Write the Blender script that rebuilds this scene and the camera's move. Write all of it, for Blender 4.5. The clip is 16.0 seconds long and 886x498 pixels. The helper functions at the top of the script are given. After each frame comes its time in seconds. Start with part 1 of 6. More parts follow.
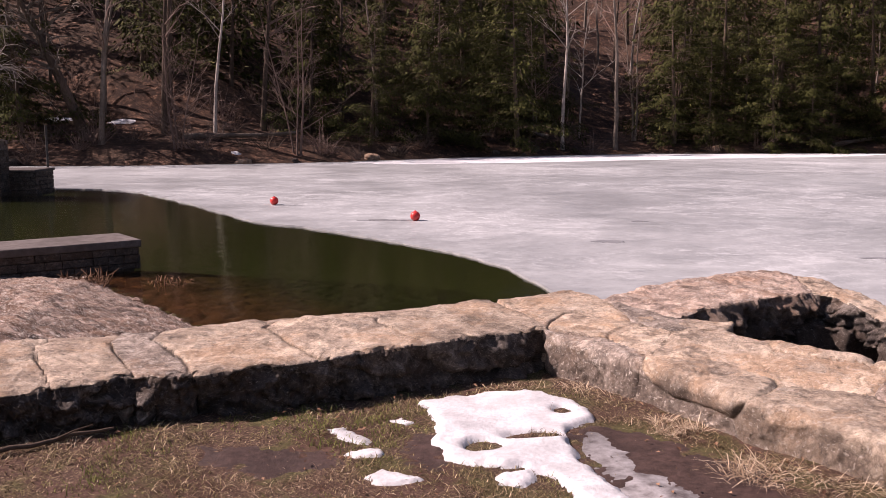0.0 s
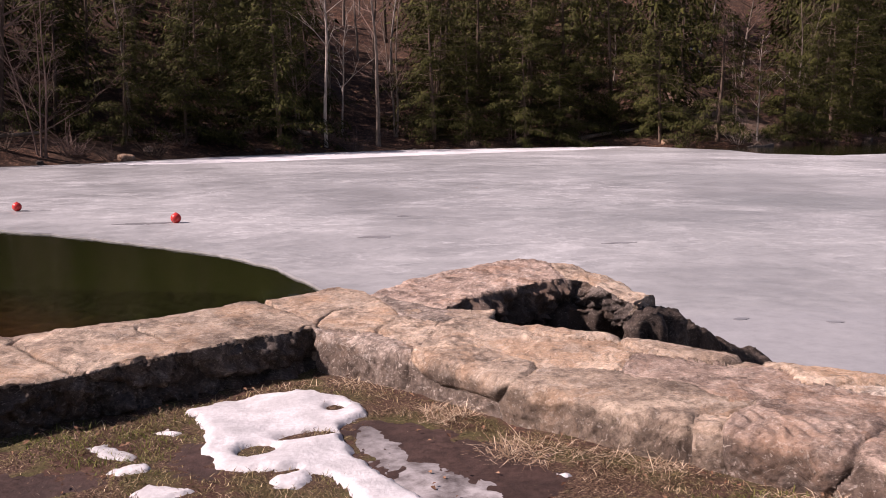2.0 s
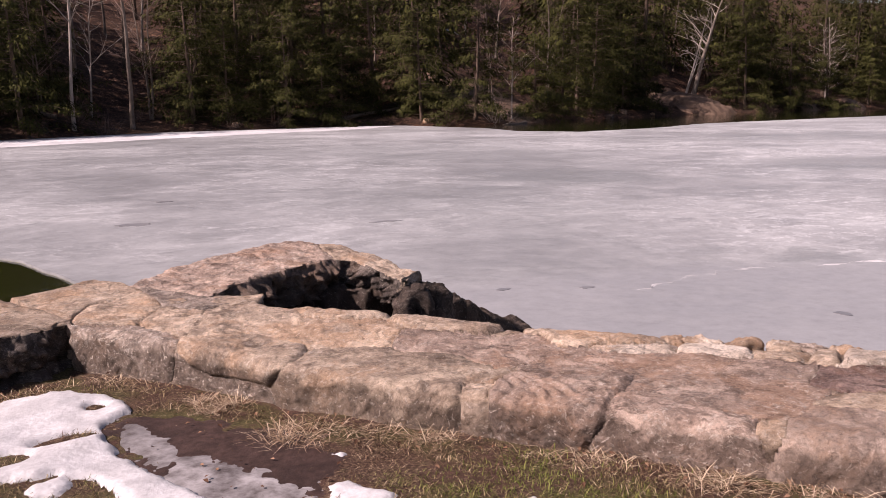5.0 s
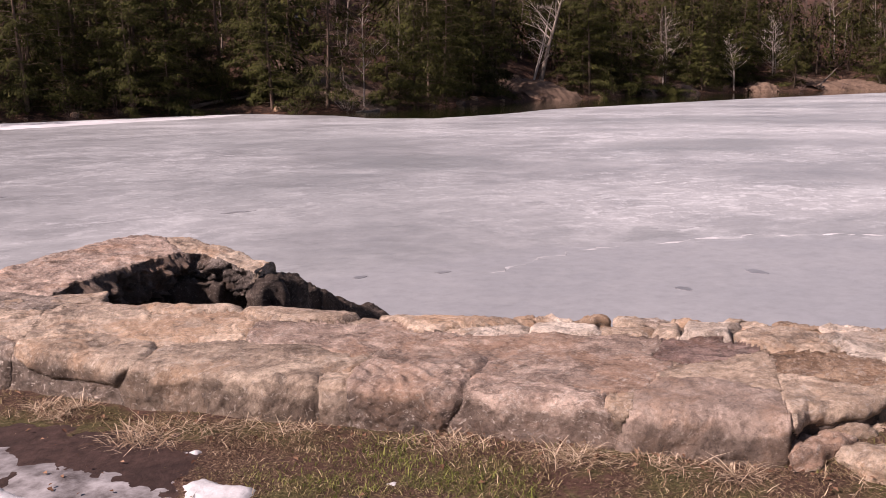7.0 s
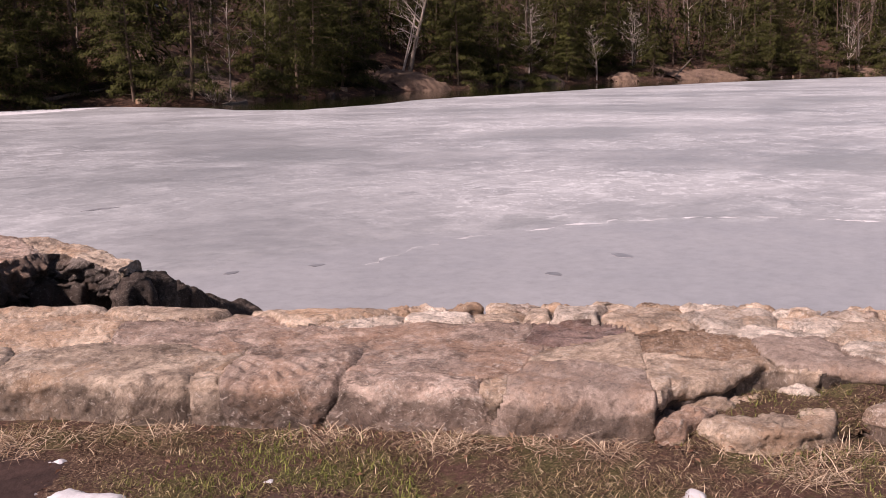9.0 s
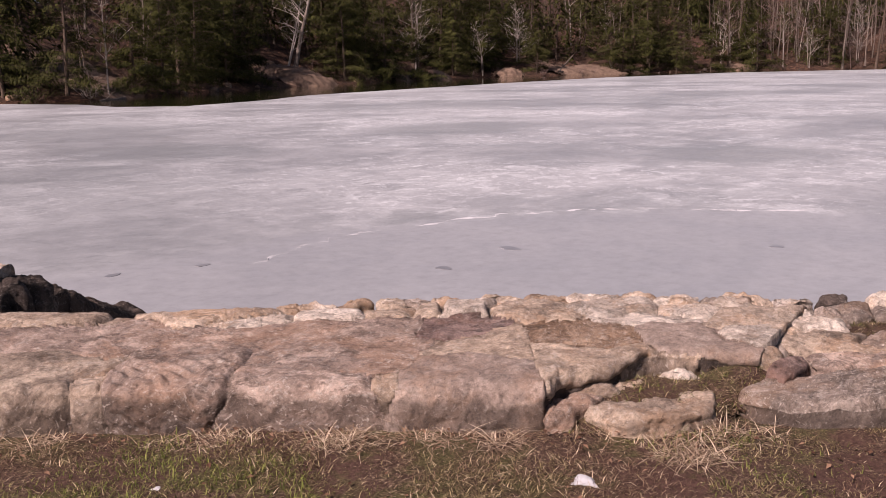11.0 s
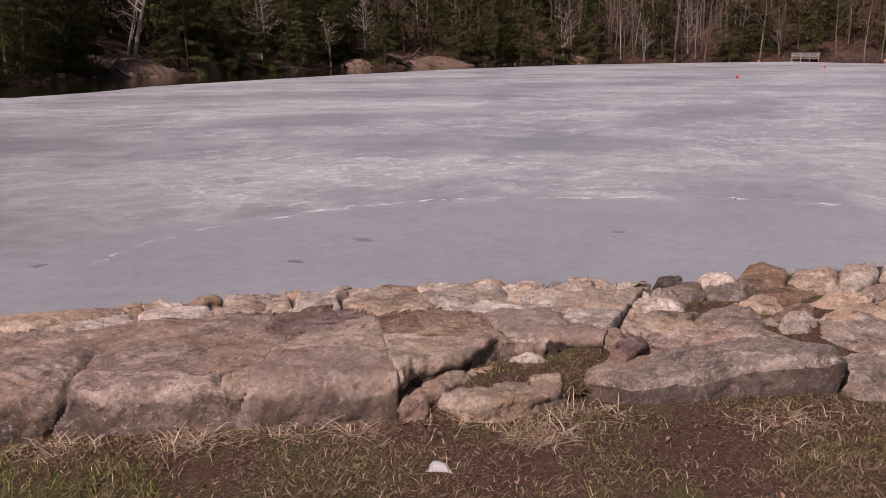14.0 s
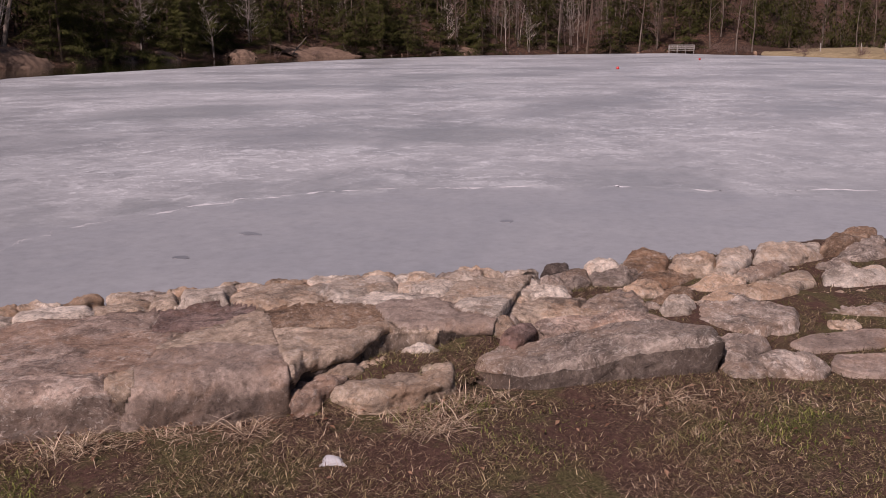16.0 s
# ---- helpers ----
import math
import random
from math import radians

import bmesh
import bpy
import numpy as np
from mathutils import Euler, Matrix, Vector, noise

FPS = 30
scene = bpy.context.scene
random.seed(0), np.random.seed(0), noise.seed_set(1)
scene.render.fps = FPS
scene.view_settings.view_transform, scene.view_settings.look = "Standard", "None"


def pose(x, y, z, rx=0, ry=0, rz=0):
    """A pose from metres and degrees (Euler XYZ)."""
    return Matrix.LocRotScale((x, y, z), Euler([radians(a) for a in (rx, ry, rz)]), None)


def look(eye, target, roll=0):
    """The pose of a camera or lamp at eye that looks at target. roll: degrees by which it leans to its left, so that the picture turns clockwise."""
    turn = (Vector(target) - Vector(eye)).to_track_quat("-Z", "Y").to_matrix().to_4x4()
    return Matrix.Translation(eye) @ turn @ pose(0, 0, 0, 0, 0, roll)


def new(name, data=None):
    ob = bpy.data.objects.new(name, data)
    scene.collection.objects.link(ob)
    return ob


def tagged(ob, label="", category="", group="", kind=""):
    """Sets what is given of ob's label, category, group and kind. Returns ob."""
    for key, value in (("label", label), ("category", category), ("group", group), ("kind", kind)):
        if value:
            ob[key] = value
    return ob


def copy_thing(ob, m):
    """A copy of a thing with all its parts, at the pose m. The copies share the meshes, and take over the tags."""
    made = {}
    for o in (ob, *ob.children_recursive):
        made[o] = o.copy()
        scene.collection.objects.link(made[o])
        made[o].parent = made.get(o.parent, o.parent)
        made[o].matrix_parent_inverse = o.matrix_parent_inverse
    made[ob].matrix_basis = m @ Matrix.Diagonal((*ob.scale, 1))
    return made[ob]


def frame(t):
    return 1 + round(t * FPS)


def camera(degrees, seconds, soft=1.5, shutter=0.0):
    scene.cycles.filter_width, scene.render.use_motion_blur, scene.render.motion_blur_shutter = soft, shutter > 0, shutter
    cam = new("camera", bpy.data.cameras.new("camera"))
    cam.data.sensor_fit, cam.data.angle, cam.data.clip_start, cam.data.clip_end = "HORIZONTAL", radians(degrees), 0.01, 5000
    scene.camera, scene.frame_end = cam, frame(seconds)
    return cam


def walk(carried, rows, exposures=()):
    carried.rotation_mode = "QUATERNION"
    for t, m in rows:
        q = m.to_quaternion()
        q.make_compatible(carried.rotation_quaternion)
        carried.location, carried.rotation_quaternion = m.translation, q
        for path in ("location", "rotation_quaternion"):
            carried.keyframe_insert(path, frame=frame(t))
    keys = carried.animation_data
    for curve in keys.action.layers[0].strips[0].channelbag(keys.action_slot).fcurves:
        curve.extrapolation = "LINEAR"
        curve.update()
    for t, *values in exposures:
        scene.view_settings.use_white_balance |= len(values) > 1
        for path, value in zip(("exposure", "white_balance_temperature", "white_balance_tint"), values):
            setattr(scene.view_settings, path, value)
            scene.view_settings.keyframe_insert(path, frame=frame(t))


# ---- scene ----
import collections

cam = camera(50.72, 16.0, soft=0.85)
PATH = [
    (0.0, pose(-0.035, 0.000, 2.699, 82.00, -0.00, -0.00)),
    (0.5, pose(-0.031, -0.007, 2.703, 82.05, 0.27, -1.25)),
    (1.0, pose(-0.022, -0.006, 2.700, 82.03, 0.46, -6.50)),
    (1.5, pose(-0.024, 0.001, 2.698, 81.88, 0.34, -10.57)),
    (2.0, pose(-0.023, 0.001, 2.700, 81.79, 0.36, -14.33)),
    (2.5, pose(-0.021, -0.004, 2.699, 81.62, 0.41, -18.03)),
    (3.0, pose(-0.015, 0.003, 2.696, 81.35, 0.49, -20.81)),
    (3.2, pose(-0.013, 0.003, 2.695, 81.27, 0.59, -21.08)),
    (5.3, pose(-0.008, -0.003, 2.703, 80.37, 0.62, -29.77)),
    (5.5, pose(0.000, 0.000, 2.700, 80.31, 0.63, -30.39)),
    (6.0, pose(0.000, -0.002, 2.699, 80.10, 0.70, -32.46)),
    (6.5, pose(0.004, -0.006, 2.700, 79.84, 0.78, -34.67)),
    (7.0, pose(0.009, -0.006, 2.699, 79.60, 0.85, -37.54)),
    (7.5, pose(0.008, -0.009, 2.700, 79.36, 0.87, -40.32)),
    (8.0, pose(0.009, -0.010, 2.700, 79.13, 0.86, -41.68)),
    (8.5, pose(0.011, -0.013, 2.701, 79.00, 0.97, -43.36)),
    (9.0, pose(0.015, -0.013, 2.701, 78.92, 0.98, -45.40)),
    (11.3, pose(0.022, -0.019, 2.700, 78.50, 0.81, -53.06)),
    (11.5, pose(0.022, -0.018, 2.699, 78.48, 0.74, -53.61)),
    (12.0, pose(0.024, -0.018, 2.698, 78.44, 0.69, -54.95)),
    (12.5, pose(0.026, -0.023, 2.699, 78.44, 0.84, -56.35)),
    (13.0, pose(0.027, -0.024, 2.699, 78.35, 0.60, -57.89)),
    (13.5, pose(0.030, -0.025, 2.698, 78.14, 0.44, -59.49)),
    (14.0, pose(0.029, -0.029, 2.698, 77.92, 0.49, -61.30)),
    (14.5, pose(0.031, -0.028, 2.697, 77.73, 0.37, -63.24)),
    (15.0, pose(0.033, -0.032, 2.699, 77.59, 0.35, -65.04)),
    (15.5, pose(0.035, -0.029, 2.697, 77.46, 0.13, -66.55)),
    (16.0, pose(0.036, -0.033, 2.697, 77.34, 0.24, -68.08)),
]
EXPOSURE = [(0.0, 0.72, 7050, 34), (1.0, 0.62, 7050, 34), (3.0, 0.46, 7050, 34), (5.5, 0.42, 7050, 34), (9.0, 0.34, 7030, 34), (12.5, 0.26, 7000, 34), (13.5, 0.22, 6980, 34), (14.0, -0.18, 6900, 34), (16.0, -0.26, 6830, 34)]
SKY_STRENGTH, SUN_STRENGTH = 0.05, 5.0
# The clip's own exposure: it darkens slightly as a thin cloud comes over
walk(cam, PATH, exposures=EXPOSURE)

# ---- light: spring sun from the side, clear sky ----
SUN_AZ = math.atan2(-0.95, 0.10)          # clockwise from +y
SUN_EL = radians(41)
SUN_DIR = Vector((math.sin(SUN_AZ) * math.cos(SUN_EL), math.cos(SUN_AZ) * math.cos(SUN_EL), math.sin(SUN_EL)))
world = bpy.data.worlds.new("sky")
scene.world = world
world.use_nodes = True
sky = world.node_tree.nodes.new("ShaderNodeTexSky")
sky.sky_type, sky.sun_disc = "NISHITA", False
sky.sun_elevation, sky.sun_rotation = SUN_EL, SUN_AZ
world.node_tree.links.new(sky.outputs[0], world.node_tree.nodes["Background"].inputs[0])
world.node_tree.nodes["Background"].inputs[1].default_value = SKY_STRENGTH
sun = new("sun", bpy.data.lights.new("sun", "SUN"))
sun.data.energy, sun.data.angle, sun.data.color = SUN_STRENGTH, radians(0.5), (1.0, 0.955, 0.90)
sun.matrix_world = look(SUN_DIR * 50, (0, 0, 0))

# ---- materials ----


class Tree:
    """A short way to write node trees: t(kind, inputs by name or number, attributes) gives a node's first output."""

    def __init__(self, name):
        self.mat = bpy.data.materials.new(name)
        self.mat.use_nodes = True
        self.nt = self.mat.node_tree
        self.bsdf = self.nt.nodes["Principled BSDF"]
        self.coord = self.nt.nodes.new("ShaderNodeTexCoord")
        self.info = self.nt.nodes.new("ShaderNodeObjectInfo")

    def put(self, socket, value):
        if isinstance(value, bpy.types.NodeSocket):
            self.nt.links.new(value, socket)
        else:
            socket.default_value = value

    def __call__(self, kind, ins, out=0, **attrs):
        node = self.nt.nodes.new("ShaderNode" + kind)
        for k, v in attrs.items():
            setattr(node, k, v)
        for k, v in ins.items():
            self.put(node.inputs[k], v)
        return node.outputs[out]

    def shifted(self, amount=37.0):
        """Object coordinates, moved on by a random step for every object."""
        step = self("Math", {0: self.info.outputs["Random"], 1: amount}, operation="MULTIPLY")
        xyz = self("CombineXYZ", {0: step, 1: step, 2: step})
        return self("VectorMath", {0: self.coord.outputs["Object"], 1: xyz}, operation="ADD")

    def scaled(self, vec, s):
        return self("VectorMath", {0: vec, 1: s}, operation="MULTIPLY")

    def noise(self, vec, scale, detail=4.0, rough=0.55, warp=0.0):
        return self("TexNoise", {"Vector": vec, "Scale": scale, "Detail": detail, "Roughness": rough, "Distortion": warp})

    def ramp(self, fac, stops):
        node = self.nt.nodes.new("ShaderNodeValToRGB")
        self.put(node.inputs[0], fac)
        el = node.color_ramp.elements
        while len(el) < len(stops):
            el.new(0.5)
        for e, (p, c) in zip(el, stops):
            e.position = p
            e.color = (c, c, c, 1) if isinstance(c, (int, float)) else (*c, 1)
        return node.outputs[0]

    def mix(self, fac, a, b, blend="MIX"):
        node = self.nt.nodes.new("ShaderNodeMix")
        node.data_type, node.blend_type = "RGBA", blend
        self.put(node.inputs[0], fac)
        for i, v in ((6, a), (7, b)):
            self.put(node.inputs[i], (*v, 1) if isinstance(v, tuple) and len(v) == 3 else v)
        return node.outputs[2]

    def bump(self, height, strength, distance, normal=None):
        ins = {"Height": height, "Strength": strength, "Distance": distance}
        if normal is not None:
            ins["Normal"] = normal
        return self("Bump", ins)

    def done(self, color=None, rough=None, normal=None, **more):
        for k, v in (("Base Color", color), ("Roughness", rough), ("Normal", normal), *more.items()):
            if v is not None:
                v = (*v, 1) if k == "Base Color" and isinstance(v, tuple) and len(v) == 3 else v
                self.put(self.bsdf.inputs[k.replace("_", " ")], v)
        return self.mat


def stone_material(name, low, mid, high, lichen=0.35, dark=0.68, soil=0.0, size=1.0):
    """Weathered stone: blotches, grain, dark stains, pale flakes; soil: how far it is stained by earth."""
    t = Tree(name)
    v = t.scaled(t.shifted(), (1 / size,) * 3)
    warp = t("VectorMath", {0: v, 1: t("VectorMath", {0: t("TexNoise", {"Vector": v, "Scale": 6.0, "Detail": 5.0}, 1), 1: (0.16, 0.16, 0.16)}, operation="MULTIPLY")}, operation="ADD")
    big, mid_n = t.noise(v, 2.2, 6, 0.66), t.noise(warp, 9, 8, 0.78)
    fine, grit = t.noise(v, 48, 6, 0.78), t.noise(v, 170, 3, 0.6)
    turned = t("VectorRotate", {"Vector": warp, "Axis": (0, 0, 1), "Angle": t("Math", {0: t.info.outputs["Random"], 1: 6.0}, operation="MULTIPLY")})
    split = t.noise(t.scaled(turned, (1.0, 4.5, 3.0)), 5.0, 7, 0.75)
    c = t.ramp(big, [(0.34, low), (0.5, mid), (0.66, high)])
    c = t.mix(0.62, c, t.ramp(mid_n, [(0.33, tuple(x * 0.42 for x in low)), (0.44, low), (0.54, mid), (0.68, tuple(min(1, x * 1.28) for x in high))]))
    stain = t.ramp(t.noise(warp, 3.6, 8, 0.78), [(0.50, 0.0), (0.60, 1.0)])
    c = t.mix(t("Math", {0: stain, 1: dark}, operation="MULTIPLY"), c, tuple(x * 0.40 for x in low))
    rust = t.ramp(t.noise(warp, 1.9, 6, 0.72), [(0.50, 0.0), (0.60, 0.55)])
    c = t.mix(rust, c, tuple(x * y for x, y in zip(mid, (1.05, 0.86, 0.70))))
    bleached = t.ramp(t.noise(t.scaled(turned, (1.0, 2.0, 2.0)), 2.7, 8, 0.78), [(0.53, 0.0), (0.61, 0.55)])
    c = t.mix(bleached, c, tuple(min(1, x * 1.32) for x in high))
    pale = t.ramp(t.noise(t.scaled(warp, (1.0, 1.5, 2.5)), 13, 8, 0.82), [(0.535, 0.0), (0.60, 1.0)])
    some = t.ramp(big, [(0.42, 0.15), (0.6, 1.0)])
    c = t.mix(t("Math", {0: t("Math", {0: pale, 1: some}, operation="MULTIPLY"), 1: lichen * 1.4}, operation="MULTIPLY", use_clamp=True), c, (0.62, 0.56, 0.49))
    c = t.mix(t.ramp(split, [(0.34, 0.65 * dark + 0.2), (0.44, 0.0)]), c, tuple(x * 0.35 for x in low))
    c = t.mix(t.ramp(split, [(0.56, 0.0), (0.64, 0.5 * lichen)]), c, (0.60, 0.52, 0.45))
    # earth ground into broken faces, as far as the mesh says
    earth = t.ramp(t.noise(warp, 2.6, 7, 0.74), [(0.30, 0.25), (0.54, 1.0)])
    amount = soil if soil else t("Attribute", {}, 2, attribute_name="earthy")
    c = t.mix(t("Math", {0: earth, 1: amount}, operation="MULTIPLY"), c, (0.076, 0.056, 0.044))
    # crisp pale chips and dark pits
    c = t.mix(t.ramp(t.noise(t.scaled(turned, (1.0, 2.2, 1.6)), 30, 6, 0.7), [(0.58, 0.0), (0.63, 0.6 * min(1.0, lichen * 2))]), c, (0.64, 0.57, 0.49))
    c = t.mix(t.ramp(t.noise(t.scaled(turned, (1.0, 2.6, 1.6)), 22, 6, 0.72), [(0.33, 0.7), (0.38, 0.0)]), c, tuple(x * 0.35 for x in low))
    c = t.mix(1.0, c, t.ramp(fine, [(0.33, 0.62), (0.47, 0.99), (0.66, 1.26)]), "MULTIPLY")
    c = t.mix(1.0, c, t.ramp(grit, [(0.35, 0.90), (0.65, 1.08)]), "MULTIPLY")
    tone = t("MapRange", {"Value": t.info.outputs["Random"], "To Min": 0.98, "To Max": 1.28})
    c = t.mix(1.0, c, t("CombineColor", {0: tone, 1: tone, 2: tone}), "MULTIPLY")
    n = t.bump(big, 0.35, 0.03 * size)
    n = t.bump(mid_n, 1.0, 0.024 * size, n)
    n = t.bump(split, 0.7, 0.02 * size, n)
    n = t.bump(fine, 1.0, 0.009 * size, n)
    n = t.bump(grit, 0.4, 0.002 * size, n)
    return t.done(c, t.ramp(mid_n, [(0.3, 0.70), (0.7, 0.95)]), n, Specular_IOR_Level=0.25)


TONES = {
    "tan": ("tan_sandstone", (0.270, 0.196, 0.142), (0.440, 0.336, 0.248), (0.570, 0.455, 0.350)),
    "grey": ("grey_stone", (0.150, 0.115, 0.092), (0.285, 0.226, 0.184), (0.440, 0.362, 0.302), 0.5),
    "pink": ("pinkish_grey_stone", (0.247, 0.184, 0.138), (0.424, 0.328, 0.247), (0.552, 0.446, 0.340)),
    "rose": ("brownish_grey_stone", (0.205, 0.146, 0.115), (0.372, 0.275, 0.219), (0.515, 0.396, 0.320), 0.42),
    "brown": ("rusty_brown_stone", (0.150, 0.092, 0.058), (0.275, 0.180, 0.118), (0.41, 0.295, 0.205), 0.3),
    # also serves where the shade of hollows is put into the stone's colour
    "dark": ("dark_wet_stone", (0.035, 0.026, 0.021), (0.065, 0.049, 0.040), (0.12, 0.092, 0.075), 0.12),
    "white": ("pale_quartz_stone", (0.32, 0.255, 0.20), (0.52, 0.435, 0.355), (0.68, 0.60, 0.51), 0.5),
    "red": ("dull_red_stone", (0.125, 0.082, 0.070), (0.20, 0.135, 0.115), (0.29, 0.205, 0.172), 0.15),
    "slab": ("smooth_grey_flagstone", (0.245, 0.182, 0.146), (0.345, 0.264, 0.213), (0.435, 0.342, 0.282), 0.15, 0.25),
}
STONES = {k: stone_material(*v) for k, v in TONES.items()}
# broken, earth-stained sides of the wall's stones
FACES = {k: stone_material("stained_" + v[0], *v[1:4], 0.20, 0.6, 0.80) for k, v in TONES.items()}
MORTAR = stone_material("weathered_mortar", (0.26, 0.19, 0.14), (0.36, 0.275, 0.21), (0.45, 0.36, 0.28), 0.25, 0.45)
APRON = stone_material("rough_paved_apron", (0.105, 0.068, 0.050), (0.20, 0.135, 0.102), (0.42, 0.31, 0.25), 0.9, 0.8, 0.0, 0.9)


def ice_material():
    t = Tree("grey_lake_ice")
    v = t.coord.outputs["Object"]
    warp = t("VectorMath", {0: v, 1: t("VectorMath", {0: t("TexNoise", {"Vector": v, "Scale": 0.16, "Detail": 5.0}, 1), 1: (4.0, 4.0, 0.0)}, operation="MULTIPLY")}, operation="ADD")
    soft = t("VectorMath", {0: v, 1: t("VectorMath", {0: t("VectorMath", {0: t("TexNoise", {"Vector": v, "Scale": 0.5, "Detail": 6.0, "Roughness": 0.7}, 1), 1: (0.5, 0.5, 0.5)}, operation="SUBTRACT"), 1: (2.2, 2.2, 0.0)}, operation="MULTIPLY")}, operation="ADD")
    wide, mid, fine = t.noise(warp, 0.055, 4, 0.6), t.noise(warp, 0.24, 6, 0.68), t.noise(v, 1.3, 7, 0.74)
    k = t("Math", {0: t("Math", {0: wide, 1: 0.40}, operation="MULTIPLY"), 1: t("Math", {0: mid, 1: 0.38}, operation="MULTIPLY")}, operation="ADD")
    k = t("Math", {0: k, 1: t("Math", {0: fine, 1: 0.26}, operation="MULTIPLY")}, operation="ADD")
    c = t.ramp(k, [(0.40, (0.235, 0.240, 0.240)), (0.49, (0.290, 0.296, 0.296)), (0.56, (0.350, 0.358, 0.358)), (0.64, (0.45, 0.46, 0.46))])
    inner = t("VectorMath", {0: t("VectorMath", {0: soft, 1: (7.0, 1.0, 0.0)}, operation="SUBTRACT")}, 1, operation="LENGTH")
    outside = t.ramp(t("MapRange", {"Value": inner, "From Min": 8.0, "From Max": 12.0}), [(0.40, 0.0), (0.62, 1.0)])
    where = t("Math", {0: t.ramp(t.noise(warp, 0.11, 5, 0.7), [(0.44, 0.12), (0.56, 1.0)]), 1: outside}, operation="MULTIPLY")
    c = t.mix(t("Math", {0: t("Math", {0: 1.0, 1: outside}, operation="SUBTRACT"), 1: 0.75}, operation="MULTIPLY"), c, (0.300, 0.307, 0.314))
    # crusted frozen slush, broken into flecks and thin dark leads of wet ice
    for scale, stretch, edge, sharp, amount, tint in ((0.22, (1.0, 1.2, 1.0), 0.49, 0.08, 0.34, (0.50, 0.515, 0.51)), (0.7, (1.0, 1.2, 1.0), 0.53, 0.025, 0.42, (0.56, 0.575, 0.57)), (2.2, (1.0, 1.3, 1.0), 0.56, 0.02, 0.50, (0.66, 0.675, 0.67)), (6.0, (1.0, 1.2, 1.0), 0.58, 0.03, 0.40, (0.70, 0.71, 0.71))):
        flecks = t.ramp(t.noise(t.scaled(soft, stretch), scale, 7, 0.72), [(edge, 0.0), (edge + sharp, 1.0)])
        c = t.mix(t("Math", {0: t("Math", {0: flecks, 1: where}, operation="MULTIPLY"), 1: amount}, operation="MULTIPLY"), c, tint)
    leads = t.ramp(t.noise(t.scaled(warp, (1.0, 1.7, 1.0)), 0.9, 7, 0.74), [(0.58, 0.0), (0.64, 1.0)])
    c = t.mix(t("Math", {0: t("Math", {0: leads, 1: outside}, operation="MULTIPLY"), 1: 0.5}, operation="MULTIPLY"), c, (0.21, 0.22, 0.22))
    # broad lenses of smooth darker ice
    for cx, cy, rx, ry in ((29.4, 22.3, 4.6, 4.2), (25.6, 9.2, 3.6, 3.2), (12.4, 10.2, 0.8, 0.8), (44.0, 36.0, 9.0, 6.0), (17.5, 24.0, 3.5, 4.0), (62.0, 26.0, 16.0, 5.0), (11.0, 20.0, 5.0, 9.0), (20.0, 38.0, 8.0, 9.0)):
        off = t("VectorMath", {0: soft, 1: (cx, cy, 0.0)}, operation="SUBTRACT")
        far = t("VectorMath", {0: t.scaled(off, (1 / rx, 1 / ry, 0.0))}, 1, operation="LENGTH")
        c = t.mix(t("Math", {0: t.ramp(far, [(0.45, 1.0), (1.0, 0.0)]), 1: 0.45 if max(rx, ry) > 8 else 0.75}, operation="MULTIPLY"), c, (0.225, 0.235, 0.235))
    # sky sheen painted into the colour: ice grows paler towards the south-east
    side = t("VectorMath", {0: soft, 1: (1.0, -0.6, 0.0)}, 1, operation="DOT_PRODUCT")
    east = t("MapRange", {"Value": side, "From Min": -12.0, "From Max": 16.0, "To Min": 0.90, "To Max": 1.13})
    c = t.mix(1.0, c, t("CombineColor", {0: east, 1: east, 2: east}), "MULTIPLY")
    fleck = t.ramp(t.noise(v, 5.5, 6, 0.78), [(0.28, 0.84), (0.46, 0.99), (0.64, 1.10)])
    c = t.mix(1.0, c, fleck, "MULTIPLY")
    n = t.bump(mid, 0.1, 0.03)
    n = t.bump(fine, 0.16, 0.02, n)
    n = t.bump(t.noise(v, 12, 5, 0.7), 0.25, 0.008, n)
    return t.done(c, t.ramp(k, [(0.44, 0.36), (0.62, 0.62)]), n, Specular_IOR_Level=0.4)


def water_material():
    t = Tree("still_green_water")
    n = t.bump(t.noise(t.coord.outputs["Object"], 2.6, 4, 0.6), 0.30, 0.03)
    return t.done((0.33, 0.315, 0.145), 0.03, n, Transmission_Weight=1.0, IOR=1.33)


